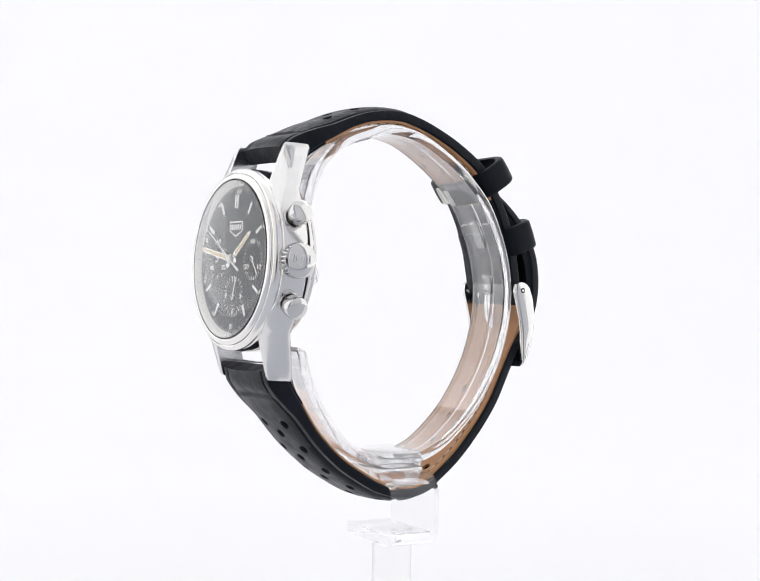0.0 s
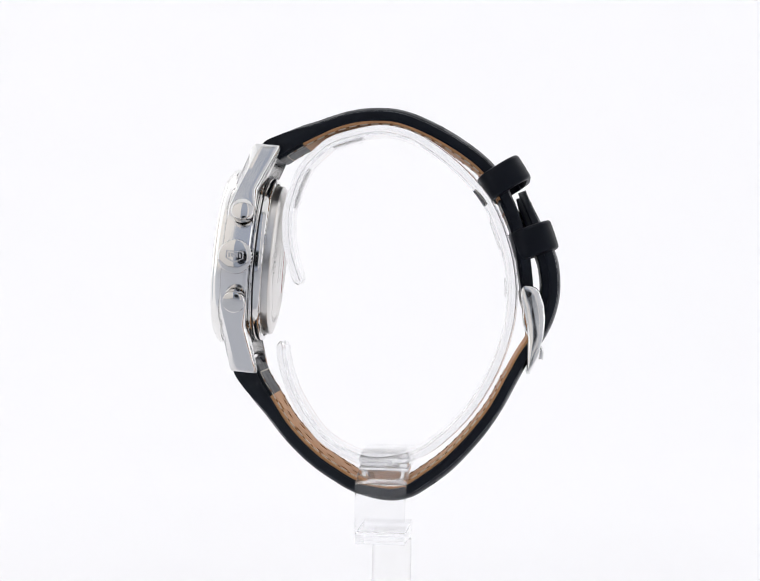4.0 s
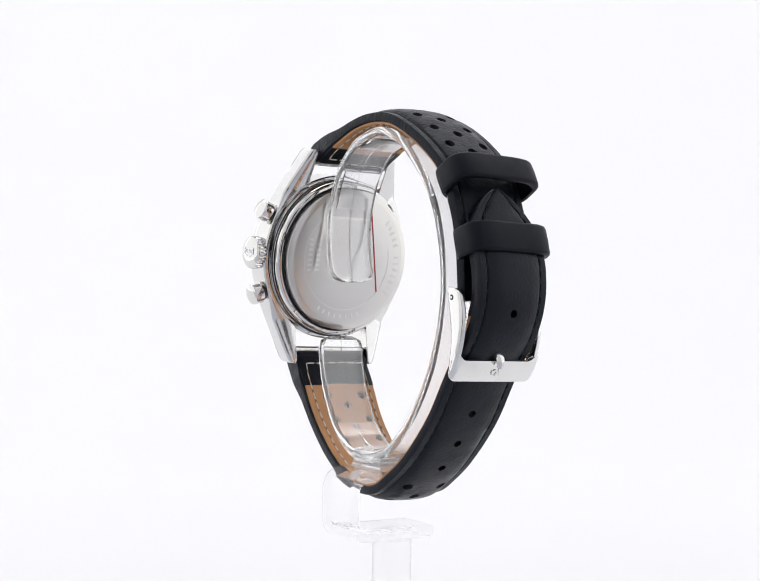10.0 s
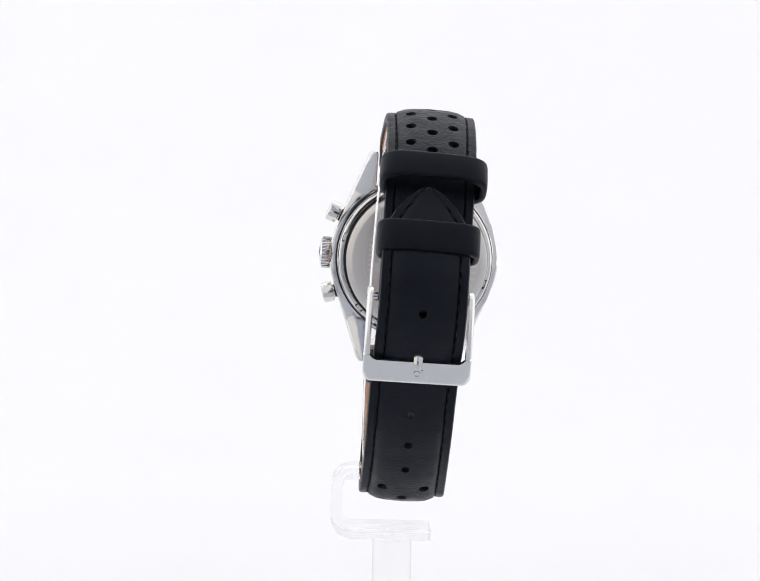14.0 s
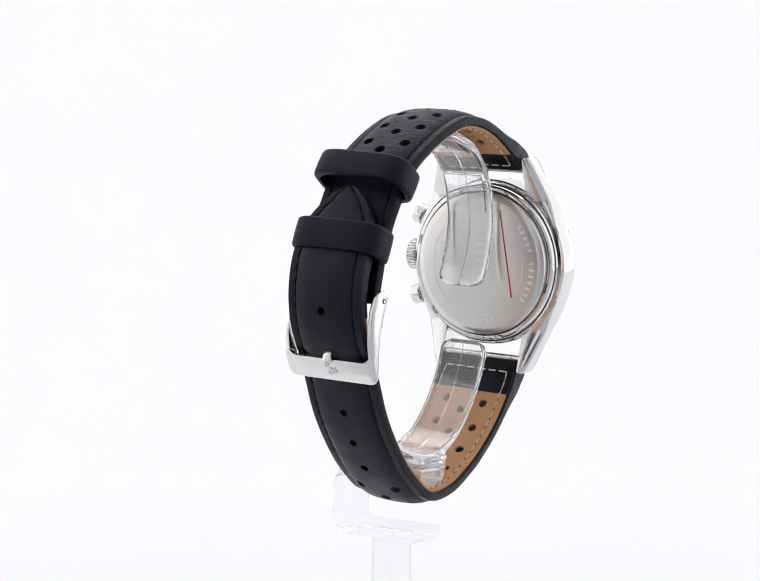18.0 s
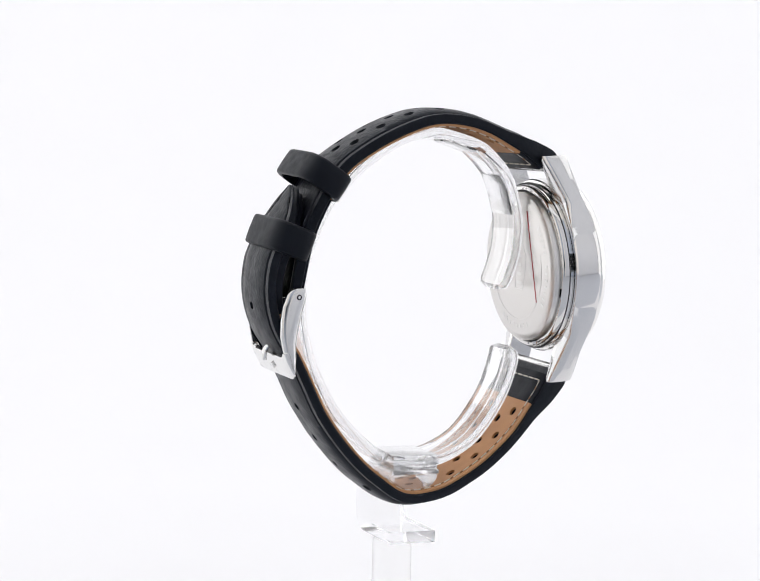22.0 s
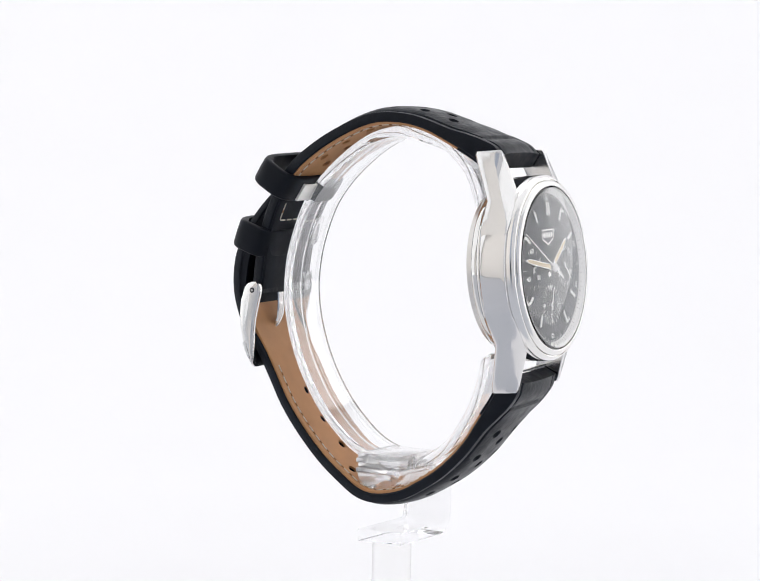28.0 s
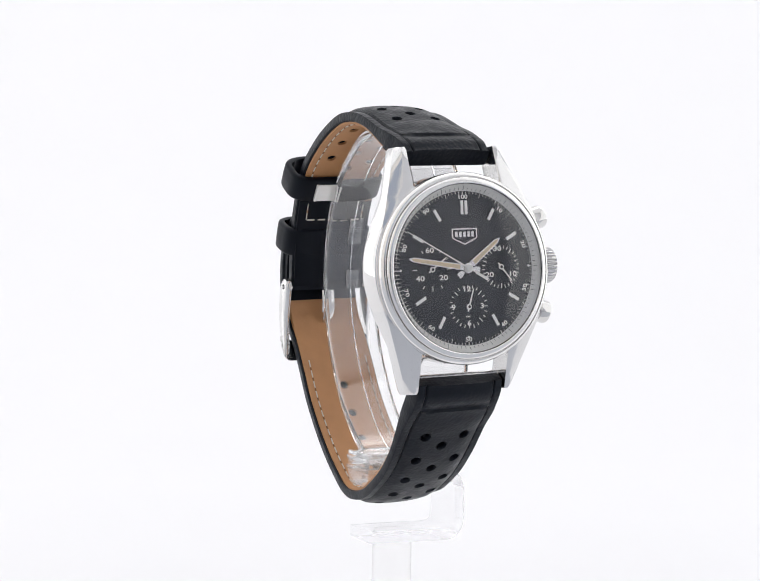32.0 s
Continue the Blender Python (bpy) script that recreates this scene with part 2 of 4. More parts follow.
watch = tagged(new("wristwatch"), "steel chronograph wristwatch, black dial, perforated black leather strap", "wristwatch")
CX, CZ = 0.2, -0.2                     # the dial's centre


def case():
    body = bmesh.new()
    lathe(body, [(14.0, -8.0), (17.4, -8.0), (17.79, -7.85)] + [(17.93 - (y + 5.4) ** 2 / 94, y) for y in (-7.6, -7.0, -6.4, -5.8, -5.2, -4.6, -4.0, -3.4)] + [(17.83, -3.05), (17.6, -2.8), (17.2, -2.7), (14.0, -2.7), (14.0, -8.0)], "y", (CX, 0, CZ), 128)
    for v in body.verts:
        v.co.z = CZ + (v.co.z - CZ) * 0.966
    part("case", body, case_steel, watch, "polished steel case middle")
    for sx in (1, -1):
        for sz in (1, -1):
            b = bmesh.new()
            rings = []
            A, T = Vector((16.70, 6.25)), Vector((10.65, 22.25))
            for z in (5.75, 6.3, 7.0, 8.0, 9.0, 10.0, 11.0, 12.0, 13.05, 14.2, 17.0, 19.5, 21.6, 22.2):
                f = (z - A.y) / (T.y - A.y)
                xo = A.x + (T.x - A.x) * f - (0.16 if z < 6 else 0.09 if z < 6.5 else 0.03 if z < 7.5 else 0) - (0.25 if z > 22 else 0)
                xi = 8.95 if z > 13 else 11.0
                yf = -7.7 if z < 6.0 else -7.85 if z < 9.4 else -7.85 + (z - 9.4) / 12.8 * (4.2 if sz > 0 else 3.8)
                yb = -2.75 if z < 13.0 else -2.75 + (z - 13.0) / 9.2 * (3.35 if sz > 0 else 2.8)
                if z > 22:
                    yf, yb, xi = yf + 0.2, yb - 0.2, xi + 0.15
                f = ramp(z, (6.5, 0.0), (13.0, 1.0))
                yf -= 1.2 * f
                ch, chx = 0.15 + 1.15 * f, 0.15 + (0.5 * (xo - xi) - 0.15) * f
                g = min(1, max(0, (z - 8) / 5))
                bx, by = 0.2 + (0.8 * (xo - xi) - 0.2) * g, 0.2 + 0.9 * g
                back = [(xo - bx * (1 - math.sin(a)), yb - by * (1 - math.cos(a))) for a in (0, 0.3, 0.6, 0.9, 1.25, 1.5708)]
                y0, y1 = yb - by, yf + ch
                bulge = lambda y: (1 - f) * (y + 5.4) ** 2 / 94
                back[-1] = (xo - bulge(y0), y0)
                back += [(xo - bulge(y0 + (y1 - y0) * q), y0 + (y1 - y0) * q) for q in (0.25, 0.5, 0.75)]
                ring = back + [(xo - bulge(y1), y1), (xo - chx, yf), (xi + 0.1, yf), (xi, yf + 0.1), (xi, yb - 0.15), (xi + 0.15, yb)]
                rings.append([Vector((CX + sx * x, y, CZ + sz * z)) for x, y in ring])
            loft(b, rings)
            part("lug", b, lug_steel, watch, sharp=42)
    # bars that hold the strap
    for z, y in ((19.6, -2.1), (-19.8, -2.4)):
        b = bmesh.new()
        tube(b, (CX - 8.6, y, z), (CX + 8.6, y, z), 0.75)
        part("spring_bar", b, steel, watch)
    b = bmesh.new()
    lathe(b, [(15.6, -7.9), (17.15, -7.9), (17.3, -8.05), (17.3, -8.5), (17.2, -8.85), (16.95, -9.2), (16.68, -9.40), (16.55, -9.42), (16.48, -9.05), (16.34, -9.05), (16.28, -9.58),
              (16.1, -9.85), (15.75, -10.02), (15.4, -10.08), (15.22, -10.0), (15.14, -9.8), (15.14, -8.6), (15.6, -7.9)], "y", (CX, 0, CZ), 128)
    part("bezel", b, bezel_steel, watch, "polished stepped steel bezel")
    b = bmesh.new()
    pr = [(0, -11.45)] + [(r, -11.45 + 1.4 * (r / 15.0) ** 2.4) for r in (2, 4, 6, 8, 10, 12, 13.2, 14.2, 14.8)]
    pr += [(15.1, -9.9), (15.1, -9.5), (14.8, -9.45), (14.0, -9.65)] + [(r, -10.75 + 1.1 * (r / 14.0) ** 2.4) for r in (12, 10, 8, 6, 4, 2)] + [(0, -10.75)]
    lathe(b, pr, "y", (CX, 0, CZ), 96)
    glass = part("crystal", b, crystal_glass, watch, "clear domed acrylic crystal", sharp=60)
    glass.visible_shadow = False


case()


def flat_text(body, size):
    cu = bpy.data.curves.new("text", "FONT")
    cu.body, cu.size, cu.align_x, cu.align_y, cu.resolution_u = body, size, "CENTER", "CENTER", 3
    cu.extrude, cu.offset = 0.015, 0.022
    ob = bpy.data.objects.new("text", cu)
    scene.collection.objects.link(ob)
    me = bpy.data.meshes.new_from_object(ob.evaluated_get(bpy.context.evaluated_depsgraph_get()))
    bpy.data.objects.remove(ob)
    return me


def on_dial(x, z, y, turn=0.0):
    """A pose on the dial: its x to three o'clock, its y to twelve, facing forward; turned clockwise."""
    return Matrix.Translation((x, y, z)) @ Matrix.Rotation(radians(90), 4, "X") @ Matrix.Rotation(radians(-turn), 4, "Z")


def numeral(text, x, z, y, size, turn, parent, stretch=1.0):
    me = flat_text(text, size)
    bm = bmesh.new()
    bm.from_mesh(me)
    m = on_dial(x, z, y, turn)
    for v in bm.verts:
        v.co = m @ Vector((v.co.x * stretch, v.co.y, v.co.z))
    return part("numeral", bm, print_white, parent)


def tick(bm, cx, cz, r0, r1, ang, wide, y, thick=0.03):
    m = Matrix.Translation((cx, y, cz)) @ Matrix.Rotation(radians(ang), 4, "Y")
    box(bm, (-wide / 2, -thick, r0), (wide / 2, thick, r1), m=m)


def rod_hand(bm, cx, cz, ang, shape, y, thick):
    """A flat hand; shape is (distance along, half width) outline from tail to tip."""
    m = Matrix.Translation((cx, y, cz)) @ Matrix.Rotation(radians(ang), 4, "Y")
    right = [Vector((w, 0, d)) for d, w in shape]
    left = [Vector((-w, 0, d)) for d, w in reversed(shape)]
    ring = right + [p for p in left]
    loft(bm, [[m @ (p + Vector((0, -thick / 2, 0))) for p in ring], [m @ (p + Vector((0, thick / 2, 0))) for p in ring]])


def dial():
    Y = -8.45
    b = bmesh.new()
    lathe(b, [(0, Y), (5, Y), (10, Y), (14.3, Y), (14.3, Y + 0.5), (0, Y + 0.5)], "y", (CX, 0, CZ), 96)
    face = part("dial", b, dial_black, watch, "anthracite black dial with white print")
    b = bmesh.new()
    lathe(b, [(13.8, Y + 0.1), (13.83, Y - 0.1), (14.6, -9.12), (15.0, -9.35), (15.12, -9.35), (15.12, -8.4), (13.8, Y + 0.1)], "y", (CX, 0, CZ), 96)
    ring = part("flange", b, silver_ring, watch, "silver flange ring with fine graduations")
    b = bmesh.new()
    for k in range(100):
        a = math.radians(k * 3.6)
        r0, r1 = (13.95, 14.55) if k % 5 == 0 else (13.95, 14.3)
        m = Matrix.Translation((CX, 0, CZ)) @ Matrix.Rotation(a, 4, "Y")
        y0, y1 = -8.55 - (r0 - 13.83) * 0.74, -8.55 - (r1 - 13.83) * 0.74
        w = 0.04
        loft(b, [[m @ Vector((-w, y0 - 0.03, r0)), m @ Vector((w, y0 - 0.03, r0)), m @ Vector((w, y0 + 0.05, r0)), m @ Vector((-w, y0 + 0.05, r0))],
                 [m @ Vector((-w, y1 - 0.03, r1)), m @ Vector((w, y1 - 0.03, r1)), m @ Vector((w, y1 + 0.05, r1)), m @ Vector((-w, y1 + 0.05, r1))]])
    part("graduation", b, print_black, ring, kind="stuff")
    b = bmesh.new()
    for k in range(120):
        r0 = 12.9 if k % 10 == 5 else 13.35
        if k % 10 == 0:
            r0 = 13.25
        tick(b, CX, CZ, r0, 13.74, k * 3.0, 0.09 if k % 10 else 0.15, Y - 0.02)
    part("scale", b, print_white, face, kind="stuff")
    for k in range(12):
        if k in (0, 3, 6, 9):
            continue
        b = bmesh.new()
        m = Matrix.Translation((CX, Y, CZ)) @ Matrix.Rotation(radians(30 * k), 4, "Y")
        box(b, (-0.36, -0.42, 9.75), (0.36, 0.02, 12.2), 0.10, m)
        idx = part("index", b, steel, face)
        b = bmesh.new()
        box(b, (-0.24, -0.46, 9.87), (0.24, -0.40, 12.08), 0, m)
        part("lume", b, print_white, idx)
    for dx in (-0.42, 0.42):
        b = bmesh.new()
        box(b, (CX + dx - 0.34, Y - 0.42, CZ + 9.55), (CX + dx + 0.34, Y + 0.02, CZ + 12.2), 0.10)
        idx = part("index", b, steel, face)
        b = bmesh.new()
        box(b, (CX + dx - 0.22, Y - 0.46, CZ + 9.67), (CX + dx + 0.22, Y - 0.40, CZ + 12.0))
        part("lume", b, print_white, idx)
    for k in (3, 6, 9):
        b = bmesh.new()
        lathe(b, [(0, Y - 0.06), (0.24, Y - 0.06), (0.24, Y)], "y", (CX + 13.1 * math.sin(radians(30 * k)), 0, CZ + (13.1 if k != 6 else 12.3) * math.cos(radians(30 * k))), 12)
        part("dot", b, print_white, face)
    for text, a in (("100", 0), ("10", 36), ("20", 72), ("30", 108), ("40", 144), ("50", 180), ("60", 216), ("70", 252), ("80", 288), ("90", 324)):
        flip = 180 if 100 < a < 260 else 0
        numeral(text, CX + 12.75 * math.sin(radians(a)), CZ + 12.75 * math.cos(radians(a)), Y - 0.02, 1.12, a + flip, face, 1.25)
    # shield badge: an outline with plain bars in it
    b = bmesh.new()
    sh = [(-2.6, 7.15), (2.6, 7.15), (2.6, 5.35), (0.0, 4.15), (-2.6, 5.35)]
    inner = [(x * 0.90, 5.85 + (z - 5.85) * 0.82) for x, z in sh]
    for i in range(5):
        j = (i + 1) % 5
        q = [sh[i], sh[j], inner[j], inner[i]]
        loft(b, [[Vector((CX + x, Y - 0.16, CZ + z)) for x, z in q], [Vector((CX + x, Y + 0.02, CZ + z)) for x, z in q]])
    badge = part("badge", b, steel, face, "steel shield badge outline")
    b = bmesh.new()
    for i in range(5):
        box(b, (CX - 1.95 + i * 0.84, Y - 0.16, CZ + 5.6), (CX - 1.40 + i * 0.84, Y + 0.02, CZ + 6.55))
    part("bar", b, steel, badge)
    for k in range(3):
        b = bmesh.new()
        box(b, (CX - 0.38 + 0.32 * k, Y - 0.06, CZ - 8.75), (CX - 0.16 + 0.32 * k, Y - 0.035, CZ - 8.50))
        part("small_print", b, print_white, face)
    # three counters
    for cx, cz, n, r, names in ((7.25, 0.0, 30, 3.9, (("30", -10, 3.3), ("10", 120, 2.8), ("20", 240, 2.75))),
                                (0.25, -6.9, 24, 3.9, (("12", -4, 3.15), ("3", 90, 2.8), ("6", 180, 2.95), ("9", 270, 3.1))),
                                (-6.85, 0.0, 12, 3.9, (("60", -5, 3.4), ("20", 124, 2.75), ("40", 237, 2.9)))):
        b = bmesh.new()
        lathe(b, [(0, Y - 0.012), (1.0, Y - 0.012), (2.0, Y - 0.016), (4.15, Y - 0.012), (4.2, Y + 0.05)], "y", (CX + cx, 0, CZ + cz), 48)
        sub = part("subdial", b, sub_black, face)
        b = bmesh.new()
        for k in range(n):
            a = 360 * k / n
            if any(abs((a - q[1] + 180) % 360 - 180) < 9 and n != 30 for q in names) and n == 12:
                continue
            tick(b, CX + cx, CZ + cz, r - (0.95 if k % 3 == 0 else 0.6), r, a, 0.13, Y - 0.03)
        part("scale", b, print_white, sub, kind="stuff")
        for text, a, rr in names:
            numeral(text, CX + cx + rr * math.sin(radians(a)), CZ + cz + rr * math.cos(radians(a)), Y - 0.03, 1.3, 0, sub, 1.35)
    for cx, cz, ang, long_ in ((7.25, 0.0, 141, 3.5), (0.25, -6.9, 18, 3.4), (-6.85, 0.0, 54, 3.6)):
        b = bmesh.new()
        rod_hand(b, CX + cx, CZ + cz, ang, [(-0.9, 0.13), (0, 0.16), (long_ - 0.4, 0.12), (long_, 0.05)], Y - 0.25, 0.06)
        lathe(b, [(0, Y - 0.36), (0.42, Y - 0.34), (0.52, Y - 0.25), (0.52, Y - 0.18), (0, Y - 0.18)], "y", (CX + cx, 0, CZ + cz), 20)
        hand = part("counter_hand", b, print_white, watch, "small white counter hand")
        b = bmesh.new()
        lathe(b, [(0, Y - 0.40), (0.26, Y - 0.39), (0.26, Y - 0.33), (0, Y - 0.33)], "y", (CX + cx, 0, CZ + cz), 16)
        part("hub_dot", b, sub_black, hand)
    # hour, minute and sweep hand
    for name, ang, tip, wide, y in (("hour_hand", 53.0, 8.6, 0.62, Y - 0.65), ("minute_hand", 279.5, 12.0, 0.58, Y - 0.95)):
        b = bmesh.new()
        rod_hand(b, CX, CZ, ang, [(-2.4, 0.52), (-1.5, 0.52), (-1.1, 0.30), (0.8, 0.35), (1.4, wide), (tip - 0.9, wide * 0.78), (tip, 0.10)], y, 0.12)
        lathe(b, [(0, y - 0.1), (0.95, y - 0.1), (0.95, y + 0.1), (0, y + 0.1)], "y", (CX, 0, CZ), 24)
        h = part(name, b, steel, watch, "steel baton hand with cream lume")
        b = bmesh.new()
        rod_hand(b, CX, CZ, ang, [(1.7, wide * 0.66), (tip - 1.1, wide * 0.52), (tip - 0.5, 0.1)], y - 0.07, 0.04)
        part("lume", b, lume, h, "cream lume stripe")
    b = bmesh.new()
    y = Y - 1.2
    rod_hand(b, CX, CZ, 299.5, [(-4.4, 0.26), (-1.6, 0.22), (-1.5, 0.10), (0, 0.17), (13.75, 0.06)], y, 0.07)
    lathe(b, [(0, y - 0.30), (0.55, y - 0.28), (0.78, y - 0.12), (0.78, y + 0.35), (0, y + 0.35)], "y", (CX, 0, CZ), 24)
    part("chronograph_hand", b, print_white, watch, "slim white sweep hand")


dial()


def crown_and_pushers():
    def knob(name, base, direction, profile, mat, steps=40, wobble=None, parent=watch):
        b = bmesh.new()
        lathe(b, profile, "x", (0, 0, 0), steps, wobble=wobble)
        m = Matrix.Translation(base) @ Matrix.Rotation(-math.atan2(direction[2], direction[0]), 4, "Y")
        for v in b.verts:
            v.co = m @ v.co
        return part(name, b, mat, parent)
    crown = knob("crown", (CX + 16.1, -5.3, CZ), (1, 0, 0), [(0, 0), (1.5, 0), (1.5, 1.25), (2.8, 1.3), (3.25, 1.6), (3.35, 1.9), (3.35, 3.2), (3.2, 3.45), (2.9, 3.66), (2.2, 3.84), (1.1, 3.95), (0, 3.98)],
                 steel, 112, lambda i, r, h: (1.0 if (i // 2) % 2 else 0.90) if r > 3.22 and h < 3.3 else 1.0)
    # black band darkens the gap at the crown's base in place of shade
    knob("gap_shade", (CX + 16.1, -5.3, CZ), (1, 0, 0), [(0, 1.1), (2.6, 1.1), (2.6, 1.55), (0, 1.55)], dark_gap, 40, parent=crown)
    b = bmesh.new()
    x = CX + 16.1 + 3.98
    sh = [(-1.7, 1.05), (1.7, 1.05), (1.7, -0.35), (0, -1.25), (-1.7, -0.35)]
    inner = [(p * 0.86, 0.15 + (q - 0.15) * 0.78) for p, q in sh]
    for i in range(5):
        j = (i + 1) % 5
        q = [sh[i], sh[j], inner[j], inner[i]]
        loft(b, [[Vector((x + 0.06, -5.3 - p, CZ + r)) for p, r in q], [Vector((x - 0.05, -5.3 - p, CZ + r)) for p, r in q]])
    for i in range(5):
        box(b, (x - 0.05, -5.3 - 1.2 + i * 0.52, CZ - 0.15), (x + 0.06, -5.3 - 0.85 + i * 0.52, CZ + 0.65))
    part("emblem", b, satin, crown, "raised shield emblem of plain bars")
    for z, tilt in ((6.9, 0.40), (-7.1, -0.28)):
        d = (1, 0, tilt)
        base = (CX + 12.8, -4.9, CZ + z)
        p = knob("pusher", base, d, [(0, 2.9), (1.5, 2.9), (1.5, 3.3), (1.3, 3.4), (1.3, 3.6), (1.5, 3.7), (1.5, 3.9), (1.95, 3.95), (2.15, 4.15), (2.15, 5.85), (2.05, 6.1), (1.7, 6.3), (0.8, 6.45), (0, 6.48)], steel, 36)
        # black band round the neck, deepening the shade under the cap
        knob("gap_shade", base, d, [(0, 3.12), (1.62, 3.12), (1.62, 3.3), (1.36, 3.36), (1.36, 3.66), (0, 3.66)], dark_gap, 28, parent=p)
        knob("collar", base, d, [(0, 0), (1.75, 0), (1.75, 3.0), (1.6, 3.15), (0, 3.15)], steel, 28, parent=p)


crown_and_pushers()


def caseback():
    b = bmesh.new()
    lathe(b, [(12, -2.6), (16.6, -2.6), (16.65, -2.2), (16.5, -1.9), (16.3, -1.85), (16.28, -1.4), (16.18, -0.85), (15.98, -0.55), (15.80, -0.45), (15.75, -0.44), (15.32, -0.40), (15.28, -0.40), (15.25, -0.42), (15.22, -0.5), (15.2, -1.2),
              (12, -1.3), (12, -2.6)], "y", (CX - 0.2, 0, CZ), 240)
    for v in b.verts:                      # six wrench notches sunk into the ring
        r = math.hypot(v.co.x - CX, v.co.z - CZ)
        turn = (math.degrees(math.atan2(v.co.x - CX, v.co.z - CZ)) - 15) % 60
        if 15.1 < r < 15.97 and v.co.y > -0.47 and min(turn, 60 - turn) < 3.1:
            v.co.y -= 0.6
    ring = part("caseback_ring", b, steel, watch, "polished notched caseback ring")
    # black ring at the gap's bottom: shade and dark reflection as colour
    b = bmesh.new()
    lathe(b, [(14.4, -1.15), (14.4, -0.85), (15.22, -0.85), (15.22, -1.15)], "y", (CX - 0.3, 0, CZ), 96)
    part("lid_gap_shade", b, dark_gap, ring, "black ring colouring the shade in the gap round the lid")
    b = bmesh.new()
    lathe(b, [(16.3, -1.9), (16.62, -1.88), (16.62, -1.8), (16.3, -1.78)], "y", (CX, 0, CZ), 96)
    part("gasket", b, dark_gap, watch, "dark gasket line")
    b = bmesh.new()
    lathe(b, [(0, 1.25), (6, 1.25), (13.45, 1.22), (13.6, 1.18), (14.6, 0.92), (14.8, 0.75), (14.85, 0.5), (14.85, -1.1), (0, -1.1)], "y", (CX - 0.5, 0, CZ), 128)
    lid = part("caseback_lid", b, lid_steel, watch, "brushed steel caseback lid with engraved marks")
    # engraved ring line, short bars for the writing, and the red line
    b = bmesh.new()
    lathe(b, [(10.55, 1.24), (10.55, 1.27), (10.68, 1.27), (10.68, 1.24)], "y", (CX, 0, CZ), 96, 20, 285)
    part("engraved_line", b, etch, lid)

    def bar(x0, z0, x1, z1, wide, mat, name, lift=1.27):
        bb = bmesh.new()
        d = Vector((x1 - x0, 0, z1 - z0))
        m = Matrix.Translation(((x0 + x1) / 2, lift, (z0 + z1) / 2)) @ Matrix.Rotation(math.atan2(d.x, d.z), 4, "Y")
        box(bb, (-wide / 2, -0.05, -d.length / 2), (wide / 2, 0.02, d.length / 2), m=m)
        return part(name, bb, mat, lid)
    bar(-4.75, 11.1, -8.05, -6.7, 0.30, red, "red_line")
    for k in range(13):
        if k == 5:
            continue
        a = radians(-48 - 6.3 * k)
        u = Vector((math.sin(a), 0, math.cos(a)))
        c = Vector((CX - 0.5, 0, CZ))
        p0, p1 = c + u * 11.6, c + u * 12.7
        bar(p0.x, p0.z, p1.x, p1.z, 0.5, etch, "engraved_bar", 1.245)
    for k in range(8):
        a = radians(150 + 7 * k)
        u = Vector((math.sin(a), 0, math.cos(a)))
        c = Vector((CX, 0, CZ))
        p0, p1 = c + u * 11.5, c + u * 12.4
        bar(p0.x, p0.z, p1.x, p1.z, 0.42, etch, "engraved_bar", 1.245)
    for k in range(7):
        bar(8.9, 3.6 - k * 1.05, 9.9, 3.6 - k * 1.05, 0.45, etch, "engraved_bar", 1.275)
        if k < 6:
            bar(7.0, 2.6 - k * 1.05, 8.0, 2.6 - k * 1.05, 0.45, etch, "engraved_bar", 1.275)
    # shield mark laid on its side, in outline and bars
    sh = [(0.9, 5.0), (-2.2, 5.0), (-4.0, 1.8), (-2.2, -4.6), (0.9, -4.6)]
    for i in range(5):
        j = (i + 1) % 5
        bar(sh[i][0], sh[i][1], sh[j][0], sh[j][1], 0.16, etch, "mark_outline")
    for k in range(5):
        bar(0.2, 3.9 - k * 1.8, -2.0, 3.9 - k * 1.8, 0.6, etch, "mark_bar")


caseback()

# ---------------------------------------------------------------- strap
TOP = Path([(-3.0, 19.4), (-0.6, 21.2), (3.2, 23.6), (7.0, 25.7), (10.6, 27.5), (14.2, 28.8), (18.0, 29.5), (21.8, 29.6), (25.3, 28.9), (29.7, 27.4), (34.5, 25.2),
            (39.4, 22.2), (42.4, 19.1), (44.8, 15.6), (47.1, 11.3), (48.9, 6.4), (50.0, 1.9), (50.6, -0.9), (51.0, -2.7)], 1)
LOW = Path([(-3.4, -19.8), (-1.4, -23.1), (1.9, -27.2), (6.8, -32.9), (12.0, -37.3), (16.8, -40.1), (21.6, -42.2), (27.0, -42.9), (30.9, -42.0), (34.5, -39.3), (38.5, -35.6),
            (42.6, -30.5), (46.2, -24.8), (48.8, -18.8), (51.0, -13.8), (53.7, -9.0), (55.0, -5.0), (55.4, -1.0), (54.9, 3.0), (53.8, 6.2), (50.4, 12.4), (48.6, 15.9), (47.6, 17.9)], -1)


